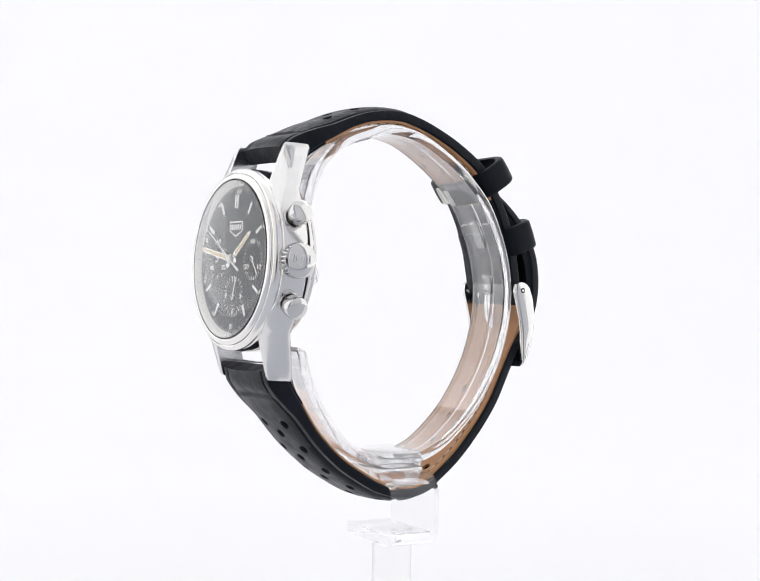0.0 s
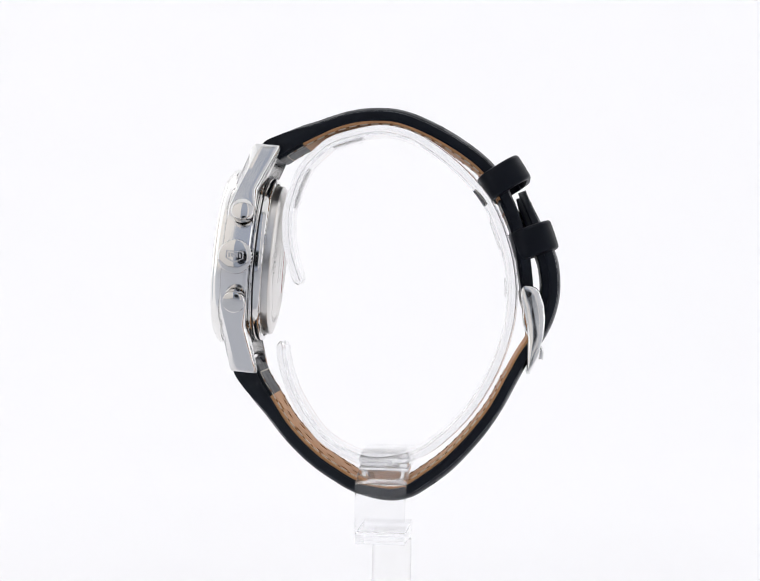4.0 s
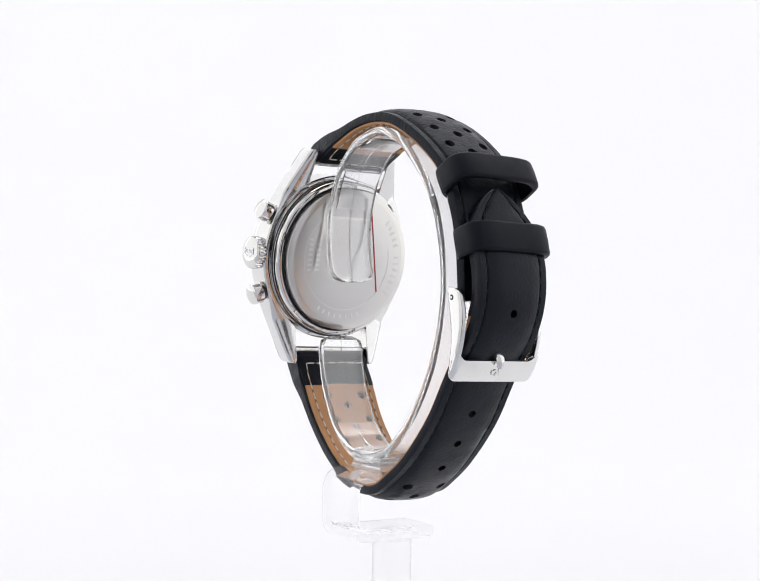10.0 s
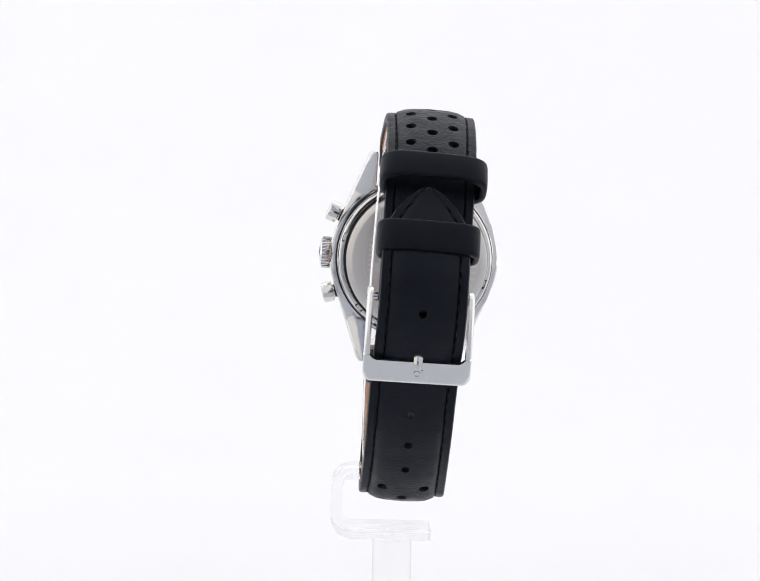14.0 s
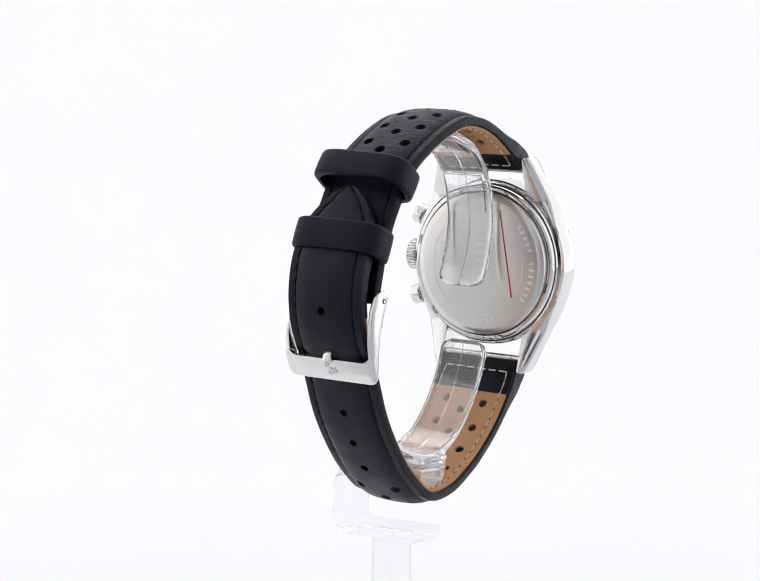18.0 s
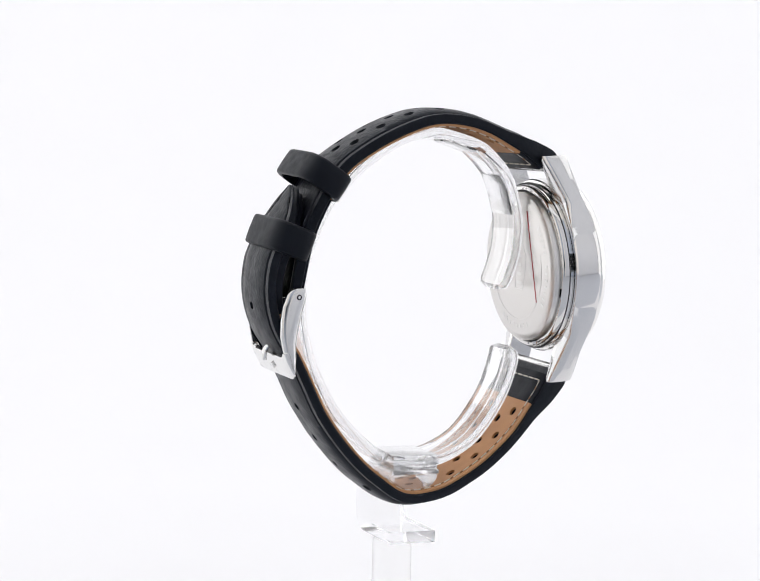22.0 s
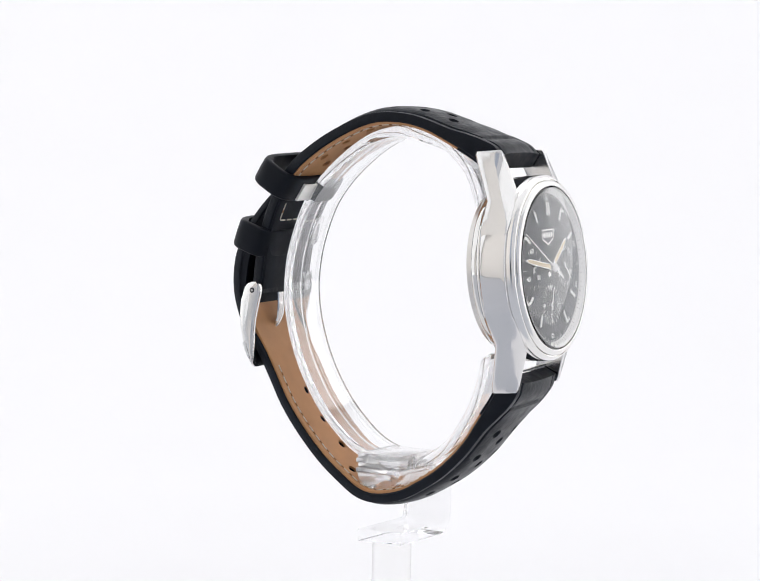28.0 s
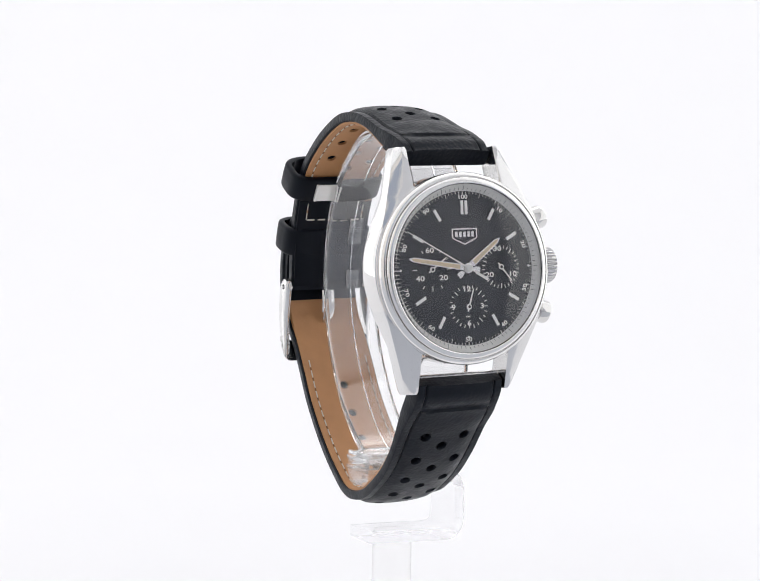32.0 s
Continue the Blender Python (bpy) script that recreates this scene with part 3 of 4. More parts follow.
def strap(way, name, centre, width, thick, pad, mat, label):
    """Black leather with a raised, stitched panel. centre, width, thick and pad are functions of the length run."""
    L = way.length
    b = bmesh.new()
    rings = []
    n = int(L / 0.45)
    for i in range(n + 1):
        s = L * i / n
        p, t, nn = way.section(s)
        w, te, pd, cx = width(s), thick(s), pad(s), centre(s)
        lo = -te / 2 + 0.45
        up = ramp(s, (0, 1.0), (5, 0.8), (12, 0.0))
        prof = [(-w + 0.25, lo), (-w, lo + 0.25), (-w, te / 2 - 0.35), (-w + 0.2, te / 2 - 0.08)]
        in1 = min(1.45, w * 0.3)
        prof += [(-w + in1 * 0.6, te / 2), (-w + in1, te / 2 - 0.02), (-w + in1 + 0.28, te / 2 - 0.30 * min(1, pd * 3)), (-w + in1 + 0.62, te / 2 + 0.22 * pd)]
        half = w - in1 - 0.62
        for f in (0.8, 0.55, 0.25):
            prof.append((-half * f, te / 2 + pd * (0.95 - 0.6 * f ** 3)))
        prof.append((0, te / 2 + pd * 0.95))
        prof += [(-x, h) for x, h in reversed(prof[:-1])]
        rings.append([p + Vector((cx + x, 0, 0)) + nn * (h + (up if h > 0 else 0)) for x, h in prof])
    loft(b, rings)
    ob = part(name, b, mat, watch, label, sharp=50)
    return ob


def lining(way, parent, name, s0, s1, centre, width, thick, mat, label="", extra=lambda s: 0.0):
    b = bmesh.new()
    rings = []
    n = max(8, int((s1 - s0) / 0.6))
    for i in range(n + 1):
        s = s0 + (s1 - s0) * i / n
        p, t, nn = way.section(s)
        w, lo, cx = width(s) - 0.45, -thick(s) / 2 - extra(s), centre(s)
        prof = [(-w, lo + 0.5 + extra(s)), (-w, lo + 0.08), (-w + 0.1, lo), (-w * 0.5, lo - 0.02), (0, lo - 0.03), (w * 0.5, lo - 0.02), (w - 0.1, lo), (w, lo + 0.08), (w, lo + 0.5 + extra(s))]
        rings.append([p + Vector((cx + x, 0, 0)) + nn * h for x, h in prof])
    loft(b, rings)
    return part(name, b, mat, parent, label, sharp=50)


def stitches(way, parent, s0, s1, off, height, mat, centre, pitch=2.3, long_=1.1, r=0.12, label=""):
    """A row of thread along the strap; off is the sideways place, height that above the way."""
    b = bmesh.new()
    s = s0
    while s < s1:
        p, t, nn = way.section(s)
        p2, _, n2 = way.section(s + long_)
        a = p + Vector((centre(s) + off(s), 0, 0)) + nn * height(s)
        c = p2 + Vector((centre(s) + off(s + long_), 0, 0)) + n2 * height(s + long_)
        tube(b, a, c, r, 6)
        s += pitch
    ob = part("stitching", b, mat, parent, label, kind="stuff")
    if mat == cream_thread:
        b = bmesh.new()
        s = s0 + long_
        while s < s1:
            mid = s + (pitch - long_) / 2
            p, t, nn = way.section(mid)
            a = p + Vector((centre(s) + off(mid), 0, 0)) + nn * height(mid)
            tube(b, a - t * 0.30, a + t * 0.30, 0.17, 6)
            s += pitch
        part("needle_hole", b, brown_hole, parent, kind="stuff")
    return ob


def cross_stitches(way, parent, s, x0, x1, height, mat, centre, pitch=2.0, long_=1.2, r=0.16):
    b = bmesh.new()
    p, t, nn = way.section(s)
    x = x0
    while x < x1:
        a = p + Vector((centre(s) + x, 0, 0)) + nn * height
        tube(b, a, a + Vector((min(long_, x1 - x), 0, 0)), r, 6)
        x += pitch
    return part("stitching", b, mat, parent, kind="stuff")


def perforate(way, spots, r, centre, body, sheets, thick, pad, width, dished=True):
    """Round holes with a dished rim on the outer side."""
    rods, dishes = [], []
    for s, x in spots:
        p, t, nn = way.section(s)
        q = p + Vector((centre(s) + x, 0, 0))
        rods.append((q - nn * 3.2, q + nn * 3.6, r, r))
        top = thick(s) / 2 + pad(s) * (0.95 - 0.6 * min(1, abs(x) / (width(s) - 2.07)) ** 3)
        dishes.append((q + nn * (top - 0.7), q + nn * (top + 0.25), r * 0.9, r * 1.5))
    if dished:
        cut(body, dishes)
    cut(body, rods)
    for ob in sheets:
        cut(ob, [(a, c, q + 0.12, q + 0.12) for a, c, q, _ in rods])


def straps():
    # twelve o'clock side, with the keepers and the buckle
    L = TOP.length
    cx = lambda s: ramp(s, (0, 0.1), (L * 0.5, -0.1), (L, 0.45))
    wd = lambda s: ramp(s, (0, 8.75), (4.5, 8.8), (7, 9.0), (24, 8.6), (L, 8.1))
    th = lambda s: ramp(s, (0, 2.6), (2.5, 3.7), (7.5, 3.0), (16, 2.35), (L - 6, 2.5), (L, 2.3))
    pd = lambda s: ramp(s, (0, 0.35), (3.4, 0.40), (4.4, 0.15), (4.8, -0.15), (5.3, 0.5), (11, 1.2), (30, 1.2), (L - 26, 0.9), (L - 18, 0.4), (L, 0.1))
    body = strap(TOP, "strap", cx, wd, th, pd, grained_leather, "perforated black leather strap with raised stitched panel")
    s_tan0, s_tan1 = 8.2, TOP.near(44.3, 16.2)
    tanl = lining(TOP, body, "lining", s_tan0, s_tan1, cx, wd, th, tan, "tan leather lining")
    lining(TOP, body, "end_tab", 2.5, s_tan0 + 0.02, cx, lambda s: wd(s) + 0.1, lambda s: th(s) + 0.1, smooth_leather, "black leather end tab")
    lining(TOP, body, "end_tab", s_tan1 - 0.02, L - 1, cx, lambda s: wd(s) + 0.1, lambda s: th(s) + 0.1, smooth_leather, "black leather end tab")
    spots = []
    for k in range(7):
        s = 13.1 + 5.93 * k
        spots += [(s, -4.1), (s, 4.1), (s + 2.4, 0.0)]
    spots = [q for q in spots if q[0] < TOP.near(38.5, 22.5)]
    perforate(TOP, spots, 0.80, cx, body, [tanl], th, pd, wd)
    for sg in (-1, 1):
        stitches(TOP, body, 5.6, L - 26, lambda s, g=sg: g * (wd(s) - 1.62), lambda s: th(s) / 2 - 0.1 + ramp(s, (5, 0.8), (12, 0.0)), black_thread, cx)
        stitches(TOP, body, 4.2, s_tan1, lambda s, g=sg: g * (wd(s) - 1.75), lambda s: -th(s) / 2 - 0.06, cream_thread, cx, 2.3, 1.5)
        stitches(TOP, body, s_tan1 + 1.0, s_tan1 + 4.5, lambda s, g=sg: g * (wd(s) - 2.2), lambda s: -th(s) / 2 - 0.10, cream_thread, cx, 2.2, 1.5)
    cross_stitches(TOP, body, 5.4, -7.0, 7.0, th(5.4) / 2 + 0.9, black_thread, cx)
    cross_stitches(TOP, body, 4.2, -6.8, 6.8, -th(4.2) / 2 - 0.1, cream_thread, cx, 2.4, 1.6)
    cross_stitches(TOP, body, s_tan1 + 4.8, -5.8, 5.8, -th(s_tan1 + 4.8) / 2 - 0.1, cream_thread, cx, 2.4, 1.6)
    # six o'clock side, with the holes and the pointed tail
    L2 = LOW.length
    cx2 = lambda s: ramp(s, (0, 0.1), (10, 0.2), (45, 0.95), (68, 0.95), (L2 - 20, 0.5), (L2, 0.55))
    s_tip = L2 - 10.5
    wd2 = lambda s: ramp(s, (0, 8.75), (4.5, 8.8), (7, 9.0), (24, 8.6), (60, 8.1), (s_tip, 8.0)) if s < s_tip else max(0.9, 8.0 * (1 - ((s - s_tip) / 10.9) ** 1.7) ** 0.75)
    th2 = lambda s: ramp(s, (0, 2.6), (2.5, 3.7), (7.5, 3.0), (16, 2.35), (L2 - 16, 2.2), (L2, 1.9))
    pd2 = lambda s: ramp(s, (0, 0.35), (3.4, 0.40), (4.4, 0.15), (4.8, -0.15), (5.3, 0.5), (11, 1.2), (34, 1.2), (50, 1.4), (60, 1.1), (68, 0.8), (L2 - 12, 0.8), (L2, 0.15))
    low = strap(LOW, "strap", cx2, wd2, th2, pd2, leather, "black leather strap with buckle holes and pointed tail")
    t0 = 9.3
    s_tail = L2 - 25.0
    fat = lambda s: ramp(s, (L2 - 34, 0.0), (L2 - 24, 0.7), (L2 - 12, 1.0), (L2 - 5, 0.6), (L2, 0.2))
    tan2 = lining(LOW, low, "lining", t0, s_tail, cx2, wd2, th2, tan, "tan leather lining", fat)
    lining(LOW, low, "tail_backing", s_tail - 0.02, L2 - 1.0, cx2, lambda s: wd2(s) + 0.1, lambda s: th2(s) + 0.1, smooth_leather, "black leather tail backing", fat)
    lining(LOW, low, "end_tab", 2.5, t0 + 0.02, cx2, lambda s: wd2(s) + 0.1, lambda s: th2(s) + 0.1, smooth_leather, "black leather end tab")
    spots = []
    for k in range(7):
        s = 12.0 + 6.1 * k
        spots += [(s, -4.1), (s, 4.1)] + ([(s + 2.4, 0.0)] if k < 6 else [])
    perforate(LOW, spots, 0.80, cx2, low, [tan2], th2, pd2, wd2)
    holes = [55.0, 61.6, 68.5, 90.0]
    perforate(LOW, [(q, 0.0) for q in holes], 0.80, cx2, low, [tan2], th2, pd2, wd2, False)
    for sg in (-1, 1):
        stitches(LOW, low, 5.6, s_tip, lambda s, g=sg: g * (wd2(s) - 1.62), lambda s: th2(s) / 2 - 0.1 + ramp(s, (5, 0.8), (12, 0.0)), black_thread, cx2)
        stitches(LOW, low, s_tip, L2 - 2.2, lambda s, g=sg: g * max(0.2, wd2(s) - 1.75), lambda s: th2(s) / 2 + 0.05, black_thread, cx2)
        stitches(LOW, low, 4.2, L2 - 40, lambda s, g=sg: g * (wd2(s) - 1.75), lambda s: -th2(s) / 2 - 0.06, cream_thread, cx2, 2.3, 1.5)
    cross_stitches(LOW, low, 5.4, -7.0, 7.0, th2(5.4) / 2 + 0.9, black_thread, cx2)
    cross_stitches(LOW, low, 4.2, -6.8, 6.8, -th2(4.2) / 2 - 0.1, cream_thread, cx2, 2.4, 1.6)
    return body


upper = straps()


def keeper(mid, along, depth, half, wide, name, xc, lean):
    """A leather loop round both layers: mid and along in (y, z)."""
    c = Vector((xc, *mid))
    t = Vector((0, *along)).normalized()
    n = Vector((0, -t.z, t.y))
    if n.y < 0:
        n = -n
    outline = []
    for k in range(64):
        a = 2 * math.pi * k / 64
        c2, s2 = math.cos(a), math.sin(a)
        outline.append((half * math.copysign(abs(c2) ** 0.42, c2), depth / 2 * math.copysign(abs(s2) ** 0.62, s2)))
    b = bmesh.new()
    th = 1.15
    rings = []
    for x, h in outline:
        d = Vector((x, h)).normalized()
        k = Vector((x / half, h / (depth / 2)))
        inx = x - math.copysign(min(th, abs(x)), x) * min(1, abs(x) / (half - 1.2)) ** 3
        inh = h - math.copysign(min(th, abs(h)), h) * min(1, abs(h) / (depth / 2 - 1.2)) ** 3
        sec = []
        for q, e in ((0, -wide / 2 + 0.1), (0.3, -wide / 2), (0.7, -wide / 2 + 0.08), (0.92, -wide / 2 + 0.3), (1, -wide / 2 + 0.7), (1.04, 0), (1, wide / 2 - 0.7), (0.92, wide / 2 - 0.3), (0.7, wide / 2 - 0.08), (0.3, wide / 2), (0, wide / 2 - 0.1)):
            xx, hh = inx + (x - inx) * q, inh + (h - inh) * q
            sec.append(c + Vector((1, 0, 0)) * xx + n * hh + t * (e - lean * xx))
        rings.append(sec)
    loft(b, rings + [rings[0]], caps=False)
    bmesh.ops.remove_doubles(b, verts=b.verts, dist=1e-5)
    return part(name, b, smooth_leather, upper, "smooth black leather keeper loop", sharp=50)


loop = keeper((44.15, 19.95), (0.60, -0.80), 9.5, 9.95, 5.4, "keeper", -0.35, 0.038)
clip = bmesh.new()
m = Matrix.Translation((-3.2, 40.2, 17.0)) @ Matrix.Rotation(radians(-53.13), 4, "X")
box(clip, (-2.6, -1.4, -0.16), (2.6, 2.4, 0.16), 0.12, m)
box(clip, (-2.6, -1.4, -0.30), (-2.2, 2.4, 0.28), 0.08, m)
box(clip, (2.2, -1.4, -0.30), (2.6, 2.4, 0.28), 0.08, m)
part("clip", clip, silver_ring, loop, "small bright metal clip")
keeper((51.0, 8.45), (0.41, -0.91), 8.8, 9.45, 5.9, "keeper", 0.15, 0.018)


def buckle():
    xc = 0.75
    outer = [(50.2, -0.3), (51.2, -0.25), (52.2, -0.55), (53.0, -1.3), (54.0, -3.6), (54.5, -6.4), (54.55, -9.4), (54.15, -12.0), (53.8, -13.6), (53.25, -15.0), (52.75, -16.2)]
    innr = [(52.0, -16.0), (51.9, -15.0), (51.75, -13.0), (51.6, -10.6), (51.1, -7.8), (50.3, -5.2), (49.6, -3.2), (49.3, -1.9), (49.5, -0.9)]
    prof = outer + innr
    b = bmesh.new()
    for sx in (-1, 1):
        x0, x1 = xc + sx * 8.75, xc + sx * 9.85
        mid = [((a[0] + c[0]) / 2, (a[1] + c[1]) / 2) for a, c in zip(prof, [innr[round((len(innr) - 1) * (1 - i / (len(outer) - 1)))] for i in range(len(outer))] + [outer[round((len(outer) - 1) * (1 - i / (len(innr) - 1)))] for i in range(len(innr))])]
        rings = [[Vector((x0, y, z)) for y, z in prof]]
        for f, x in ((0.0, 0.55), (0.12, 0.82), (0.35, 1.02), (0.7, 1.13)):
            rings.append([Vector((xc + sx * (8.75 + x), y + (q[0] - y) * f, z + (q[1] - z) * f)) for (y, z), q in zip(prof, mid)])
        loft(b, rings)
    # crossbar: the lower end of the crescent carried right across
    sec = [(54.0, -13.3), (53.75, -14.0), (53.2, -15.5), (52.55, -17.15), (52.3, -17.4), (52.0, -17.3), (52.1, -15.8), (52.5, -14.2), (52.8, -13.3), (53.4, -13.0)]
    rows = []
    for i in range(65):
        f = math.sin(radians(-90 + 180 * i / 64))
        x = 9.88 * f
        far = min(1.0, max(0.0, abs(x) - 8.3) / 1.58)
        low = 1.7 * (1 - math.sqrt(max(0.0, 1 - far * far)))              # round outer corners
        high = 0.9 * min(1.0, max(0.0, (abs(x) - 7.3) / 1.5)) ** 2         # fillet into the arms
        k = math.sqrt(1 - 0.6 * max(0.0, (abs(x) - 9.4) / 0.48) ** 2)
        lift = 0.10 * (1 - f * f)
        rows.append([Vector((xc + x, 53.1 + (y - 53.1) * k + lift + (0.3 * high if z > -13.5 else 0), z + (low if z < -16 else low * 0.4 if z < -14.8 else high if z > -13.5 else 0))) for y, z in sec])
    loft(b, rows)
    bow = part("buckle", b, buckle_steel, watch, "steel pin buckle with rounded bow", sharp=40)
    for sx in (-1, 1):
        # no hole is cut: a black disc colours in its shade
        bb = bmesh.new()
        tube(bb, (xc + sx * 9.2, 50.95, -2.0), (xc + sx * 9.92, 50.95, -2.0), 0.52, 20)
        part("pin_hole_shade", bb, dark_gap, bow)
        bb = bmesh.new()
        tube(bb, (xc + sx * 9.2, 50.95, -2.0), (xc + sx * 10.0, 50.95, -2.0), 0.26, 16)
        part("pin_end", bb, steel, bow)
    bb = bmesh.new()
    tube(bb, (xc - 8.8, 50.95, -2.0), (xc + 8.8, 50.95, -2.0), 0.8, 20)
    part("pin", bb, steel, bow)
    bb = bmesh.new()
    way = Path([(50.4, -3.0), (50.5, -5.0), (50.9, -7.6), (51.9, -9.6), (53.4, -11.4), (54.7, -12.7), (54.8, -14.6)], 1)
    rings = []
    for i in range(29):
        s = way.length * i / 28
        p, t, nn = way.section(s)
        w = 1.25 if i < 11 else 1.05 if i < 14 else 0.92 if i < 25 else 0.92 * math.sqrt(max(0.02, 1 - ((i - 24) / 4.2) ** 2))
        rings.append([p + Vector((xc - 0.1 + w * math.cos(a), 0, 0)) + nn * (0.45 * math.sin(a)) for a in [radians(30 * k) for k in range(12)]])
    loft(bb, rings)
    part("tongue", bb, steel, bow, "polished steel tongue")
    # the stamped size mark
    bb = bmesh.new()
    lathe(bb, [(0.42, 0), (0.42, 0.05), (0.72, 0.05), (0.72, 0)], "y", (0, 0, 0), 24)
    box(bb, (-1.15, 0.0, -0.75), (-0.9, 0.05, 0.75), m=Matrix.Rotation(radians(12), 4, "Y"))
    m = Matrix.Translation((xc - 0.1, 53.42, -15.7)) @ Matrix.Rotation(radians(-17), 4, "X")
    for v in bb.verts:
        v.co = m @ v.co
    part("stamp", bb, buckle_steel, bow)


buckle()

# ---------------------------------------------------------------- display stand, in its own upright space (axis at x = y = 0, z from the lens height)
SPACE["shift"] = Vector((0, 0, FLOOR * 1000))
stand = tagged(new("display_stand"), "clear acrylic watch display stand with open cuff on a round post", "display stand")
YAW = radians(-171.9)
M0 = Matrix(((-0.98919, 0.13742, 0.05113, 0.76431), (-0.14063, -0.9879, -0.06546, 25.4828), (0.04151, -0.07194, 0.99654, -12.17931), (0, 0, 0, 1)))
TO_STAND = Matrix.Rotation(-YAW, 4, "Z") @ M0        # watch space to stand space


def acrylic_stand():
    # open cuff that follows the inside of the strap
    way = Path([(6.0, -4.4), (3.5, 1.9), (2.5, 8.0), (3.0, 13.0), (4.6, 18.2), (8.0, 22.5), (11.1, 24.7), (18.0, 27.0), (22.3, 27.0), (26.6, 25.9), (31.8, 23.1), (37.2, 19.1), (41.9, 13.9),
                (45.4, 6.9), (47.1, 1.2), (47.7, -3.8), (47.4, -9.6), (45.6, -17.1), (42.0, -24.8), (37.7, -30.5), (32.9, -34.7), (27.0, -37.0), (22.0, -37.3), (17.0, -35.8),
                (12.3, -32.8), (7.2, -26.3), (4.4, -20.0), (3.6, -16.0)], 1)
    b = bmesh.new()
    rings = []
    n = 220
    L = way.length
    for i in range(n + 1):
        s = L * i / n
        p, t, nn = way.section(s)
        e = min(s, L - s)
        half = 5.2 + ramp(p.y, (8, 0.0), (40, 0.6))
        w = half if e > 2.4 else half - 2.4 + math.sqrt(max(0.0, 2.4 ** 2 - (2.4 - e) ** 2))
        h = 0.95 if e > 0.9 else 0.95 * math.sqrt(max(0.05, 1 - (1 - e / 0.9) ** 2))
        prof = [(-w, -h * 0.55), (-w, h * 0.55), (-w + 0.35, h), (-0.5, h), (-0.3, h + 0.4), (0.3, h + 0.4), (0.5, h), (w - 0.35, h), (w, h * 0.55),
                (w, -h * 0.55), (w - 0.35, -h), (0, -h), (-w + 0.35, -h)]
        rings.append([TO_STAND @ (p + Vector((1.5 + 0.068 * (p.y - 4) + x, 0, 0)) + nn * k) for x, k in prof])
    loft(b, rings)
    part("cuff", b, acrylic, stand, "clear acrylic cuff open at the front", sharp=40).visible_shadow = False
    # small pads moulded on the inside of the cuff
    for p0, p1, high, wide in (((42.9, 12.0), (45.5, 6.4), 0.25, 1.5), ((47.2, 1.0), (47.7, -2.9), 0.25, 1.5), ((2.7, 10.5), (4.9, 18.8), 0.35, 4.3), ((9.5, 23.8), (15.5, 26.3), 0.3, 4.3)):
        s0, s1 = way.near(*p0), way.near(*p1)
        b = bmesh.new()
        rings = []
        for i in range(9):
            p, t, nn = way.section(s0 + (s1 - s0) * i / 8)
            k = -0.97 - high * (0.4 if i in (0, 8) else 1.0)
            rings.append([TO_STAND @ (p + Vector((1.5 + 0.068 * (p.y - 4) + x, 0, 0)) + nn * q) for x, q in ((-wide, -0.97), (wide, -0.97), (wide, k), (wide - 0.2, k - 0.06), (0.2 - wide, k - 0.06), (-wide, k))])
        loft(b, rings)
        part("pad", b, acrylic, stand, sharp=28).visible_shadow = False
    # ridged block under the cuff
    def skewed(bm):
        for v in bm.verts:
            v.co.y += -0.7 - 0.048 * v.co.x
        return bm
    b = bmesh.new()
    low = [(-5.3, -52.9)] + [(-0.75 + 4.55 * math.cos(radians(180 + 15 * k)), -52.95 + 3.1 * math.sin(radians(180 + 15 * k))) for k in range(13)] + [(3.8, -52.9)]
    loft(b, [[Vector((x, y, z)) for y, z in low] for x in (-8.4, -4.0, 2.0, 5.4)])
    block = part("block", skewed(b), block_acrylic, stand, "clear ridged acrylic block", sharp=28)
    block.visible_shadow = False
    for k in range(4):
        top = -49.1 - 0.95 * k
        inset = 0.0 if k % 2 else 0.25
        b = bmesh.new()
        box(b, (-8.6 + inset, -5.6 + inset, top - 0.86), (5.6 - inset, 4.1 - inset, top), 0.12)
        part("layer", skewed(b), block_acrylic, block, sharp=28).visible_shadow = False
    # arm that comes round the strap's edge and down to the foot plate
    b = bmesh.new()
    line = [(5.2, -53.6), (7.6, -53.65)]
    for k in range(7):
        a = radians(90 - 15 * k)
        line.append((8.2 + 3.0 * math.cos(a), -56.7 + 3.0 * math.sin(a)))
    line += [(11.2, -58.0), (11.2, -60.5)]
    for k in range(7):
        a = radians(-15 * k)
        line.append((8.4 + 2.8 * math.cos(a), -62.5 + 2.8 * math.sin(a)))
    line += [(4.0, -65.3), (-4.0, -65.3), (-7.4, -65.3)]
    rings = []
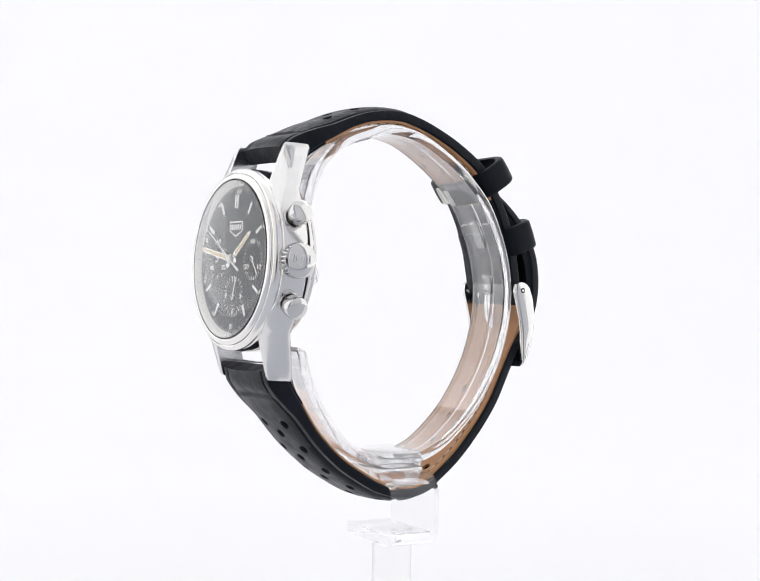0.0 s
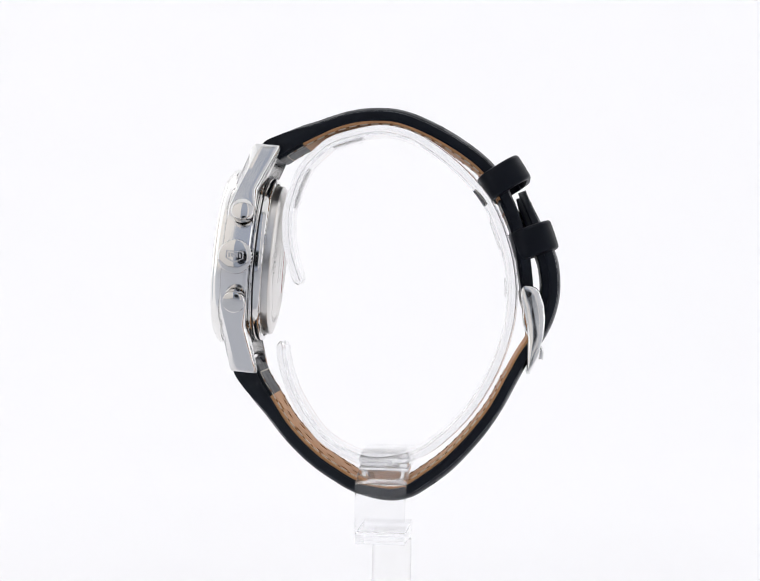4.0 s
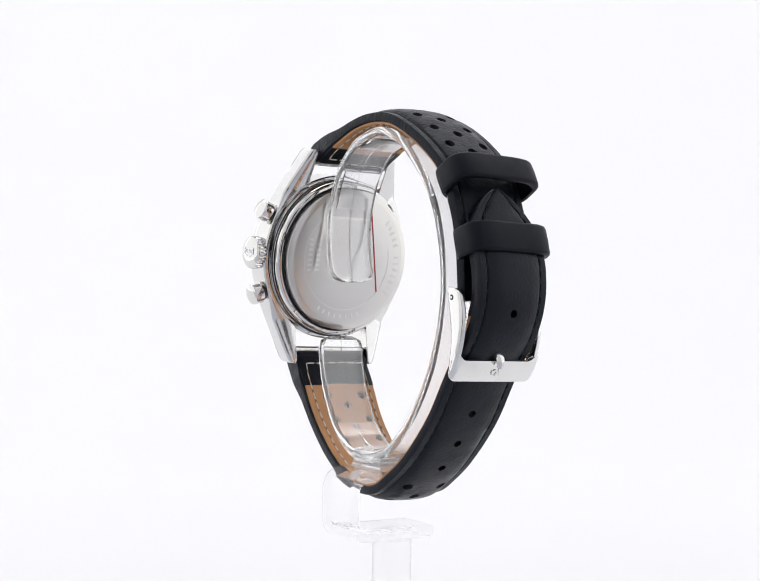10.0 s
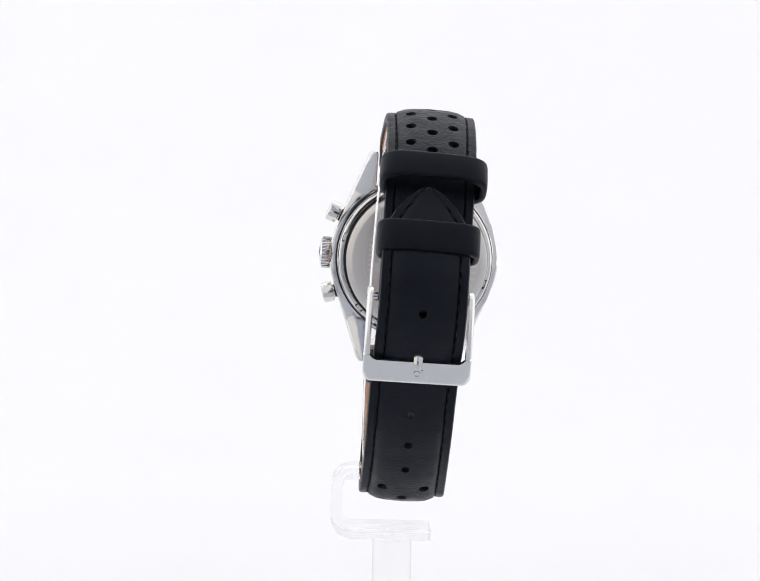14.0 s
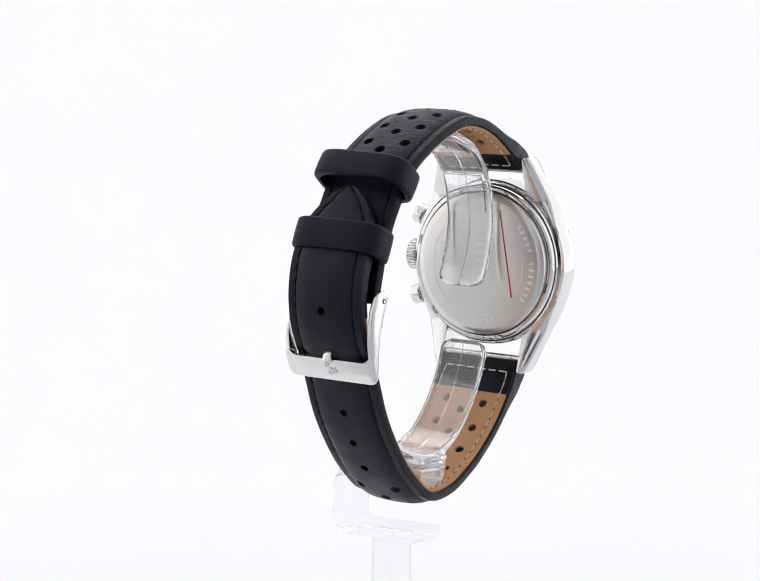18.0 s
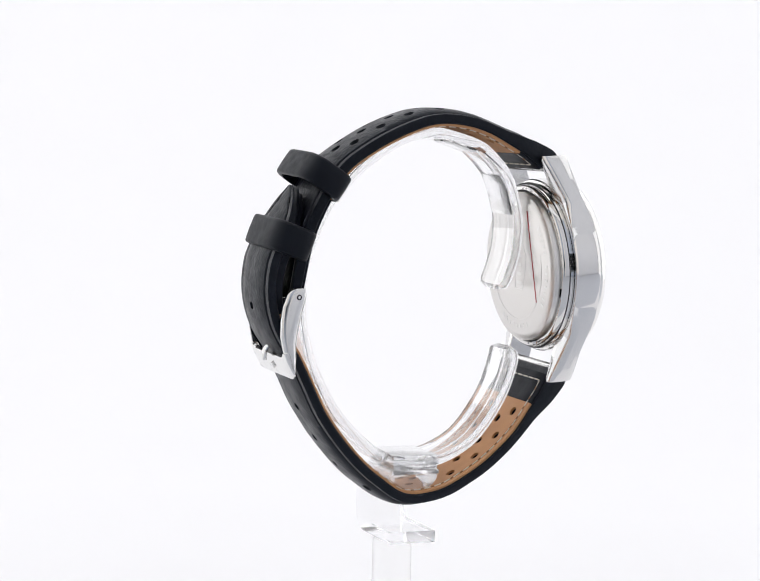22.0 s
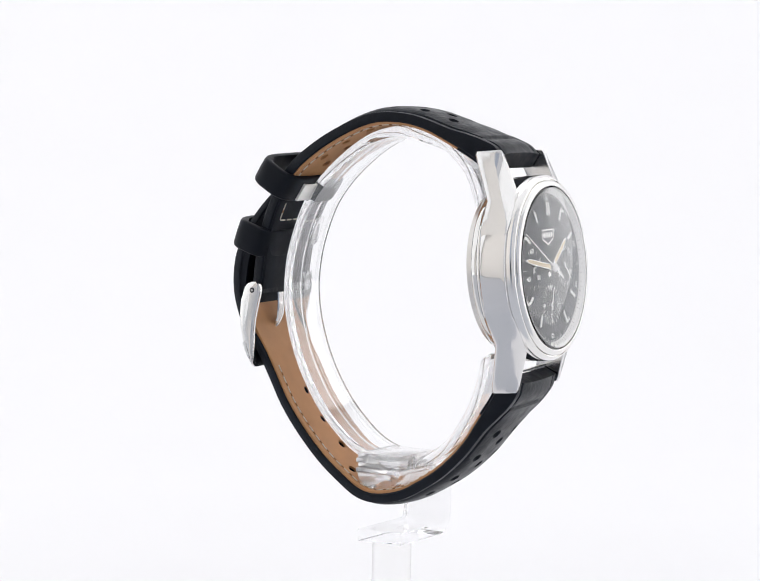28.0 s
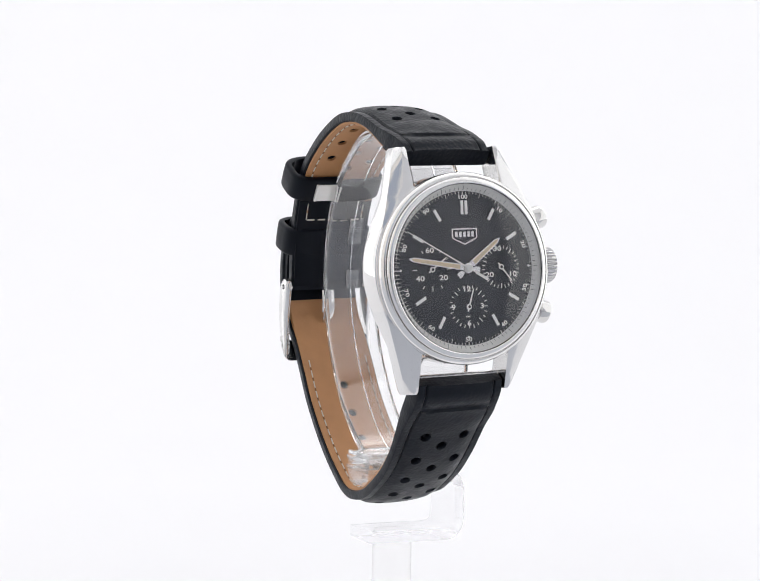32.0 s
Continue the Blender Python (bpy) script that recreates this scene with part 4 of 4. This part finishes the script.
    for i, (x, z) in enumerate(line):
        x0, z0 = line[max(0, i - 1)]
        x1, z1 = line[min(len(line) - 1, i + 1)]
        d = Vector((x1 - x0, 0, z1 - z0)).normalized()
        nn = Vector((-d.z, 0, d.x))
        sec = [(-5.6, -0.95), (-5.45, -1.15), (3.95, -1.15), (4.1, -0.95), (4.1, 0.95), (3.95, 1.15), (-5.45, 1.15), (-5.6, 0.95)]
        rings.append([Vector((x, y - 0.7 - 0.048 * x, z)) + nn * h for y, h in sec])
    loft(b, rings)
    part("arm", b, thin_acrylic, stand, sharp=28).visible_shadow = False
    b = bmesh.new()
    lathe(b, [(0, -66.47), (3.5, -66.47), (3.82, -66.8), (3.85, -75), (3.85, -100), (3.85, -126), (0, -126)], "z", (0, 0, 0), 48)
    part("post", b, frosted, stand, "cloudy round acrylic post").visible_shadow = False


acrylic_stand()


# ---------------------------------------------------------------- what the steel mirrors: the camera that films
def photo_camera():
    thing = tagged(new("photo_camera"), "black photo camera with a long lens", "camera")
    SPACE["shift"] = Vector((0, 0, 0))

    def piece(name, profile, mat):
        b = bmesh.new()
        lathe(b, profile, "y", (0, 0, 0), 40)
        return part(name, b, mat, thing)
    piece("lens_barrel", [(24, -14), (30, -13), (31, -16), (31, -60), (33, -62), (33, -95), (28, -97), (28, -120), (0, -120)], camera_black)
    piece("front_element", [(0, -15.5), (12, -16), (24.2, -18), (24.2, -22), (0, -22)], lens_glass)
    b = bmesh.new()
    box(b, (-70, -185, -45), (70, -120, 42), 8)
    box(b, (-28, -175, 40), (28, -125, 66), 6)
    part("body", b, camera_black, thing)
    thing.matrix_world = EYE @ Matrix.Rotation(radians(-90), 4, "X")
    return thing


photo_camera()


# ---------------------------------------------------------------- the turning table
def motions():
    rows_w, rows_s = [], []
    for k in range(33):
        turn = Matrix.Translation((0, 0, -FLOOR)) @ Matrix.Rotation(radians(113.8625 - 8.56949 * k), 4, "Z")
        m = M0.copy()
        m.translation = (M0 @ PIVOT) * 0.001
        rows_w.append((k, turn @ m))
        rows_s.append((k, Matrix.Rotation(radians(113.8625 - 8.56949 * k), 4, "Z") @ Matrix.Rotation(YAW, 4, "Z")))
    walk(watch, rows_w)
    walk(stand, rows_s)


motions()
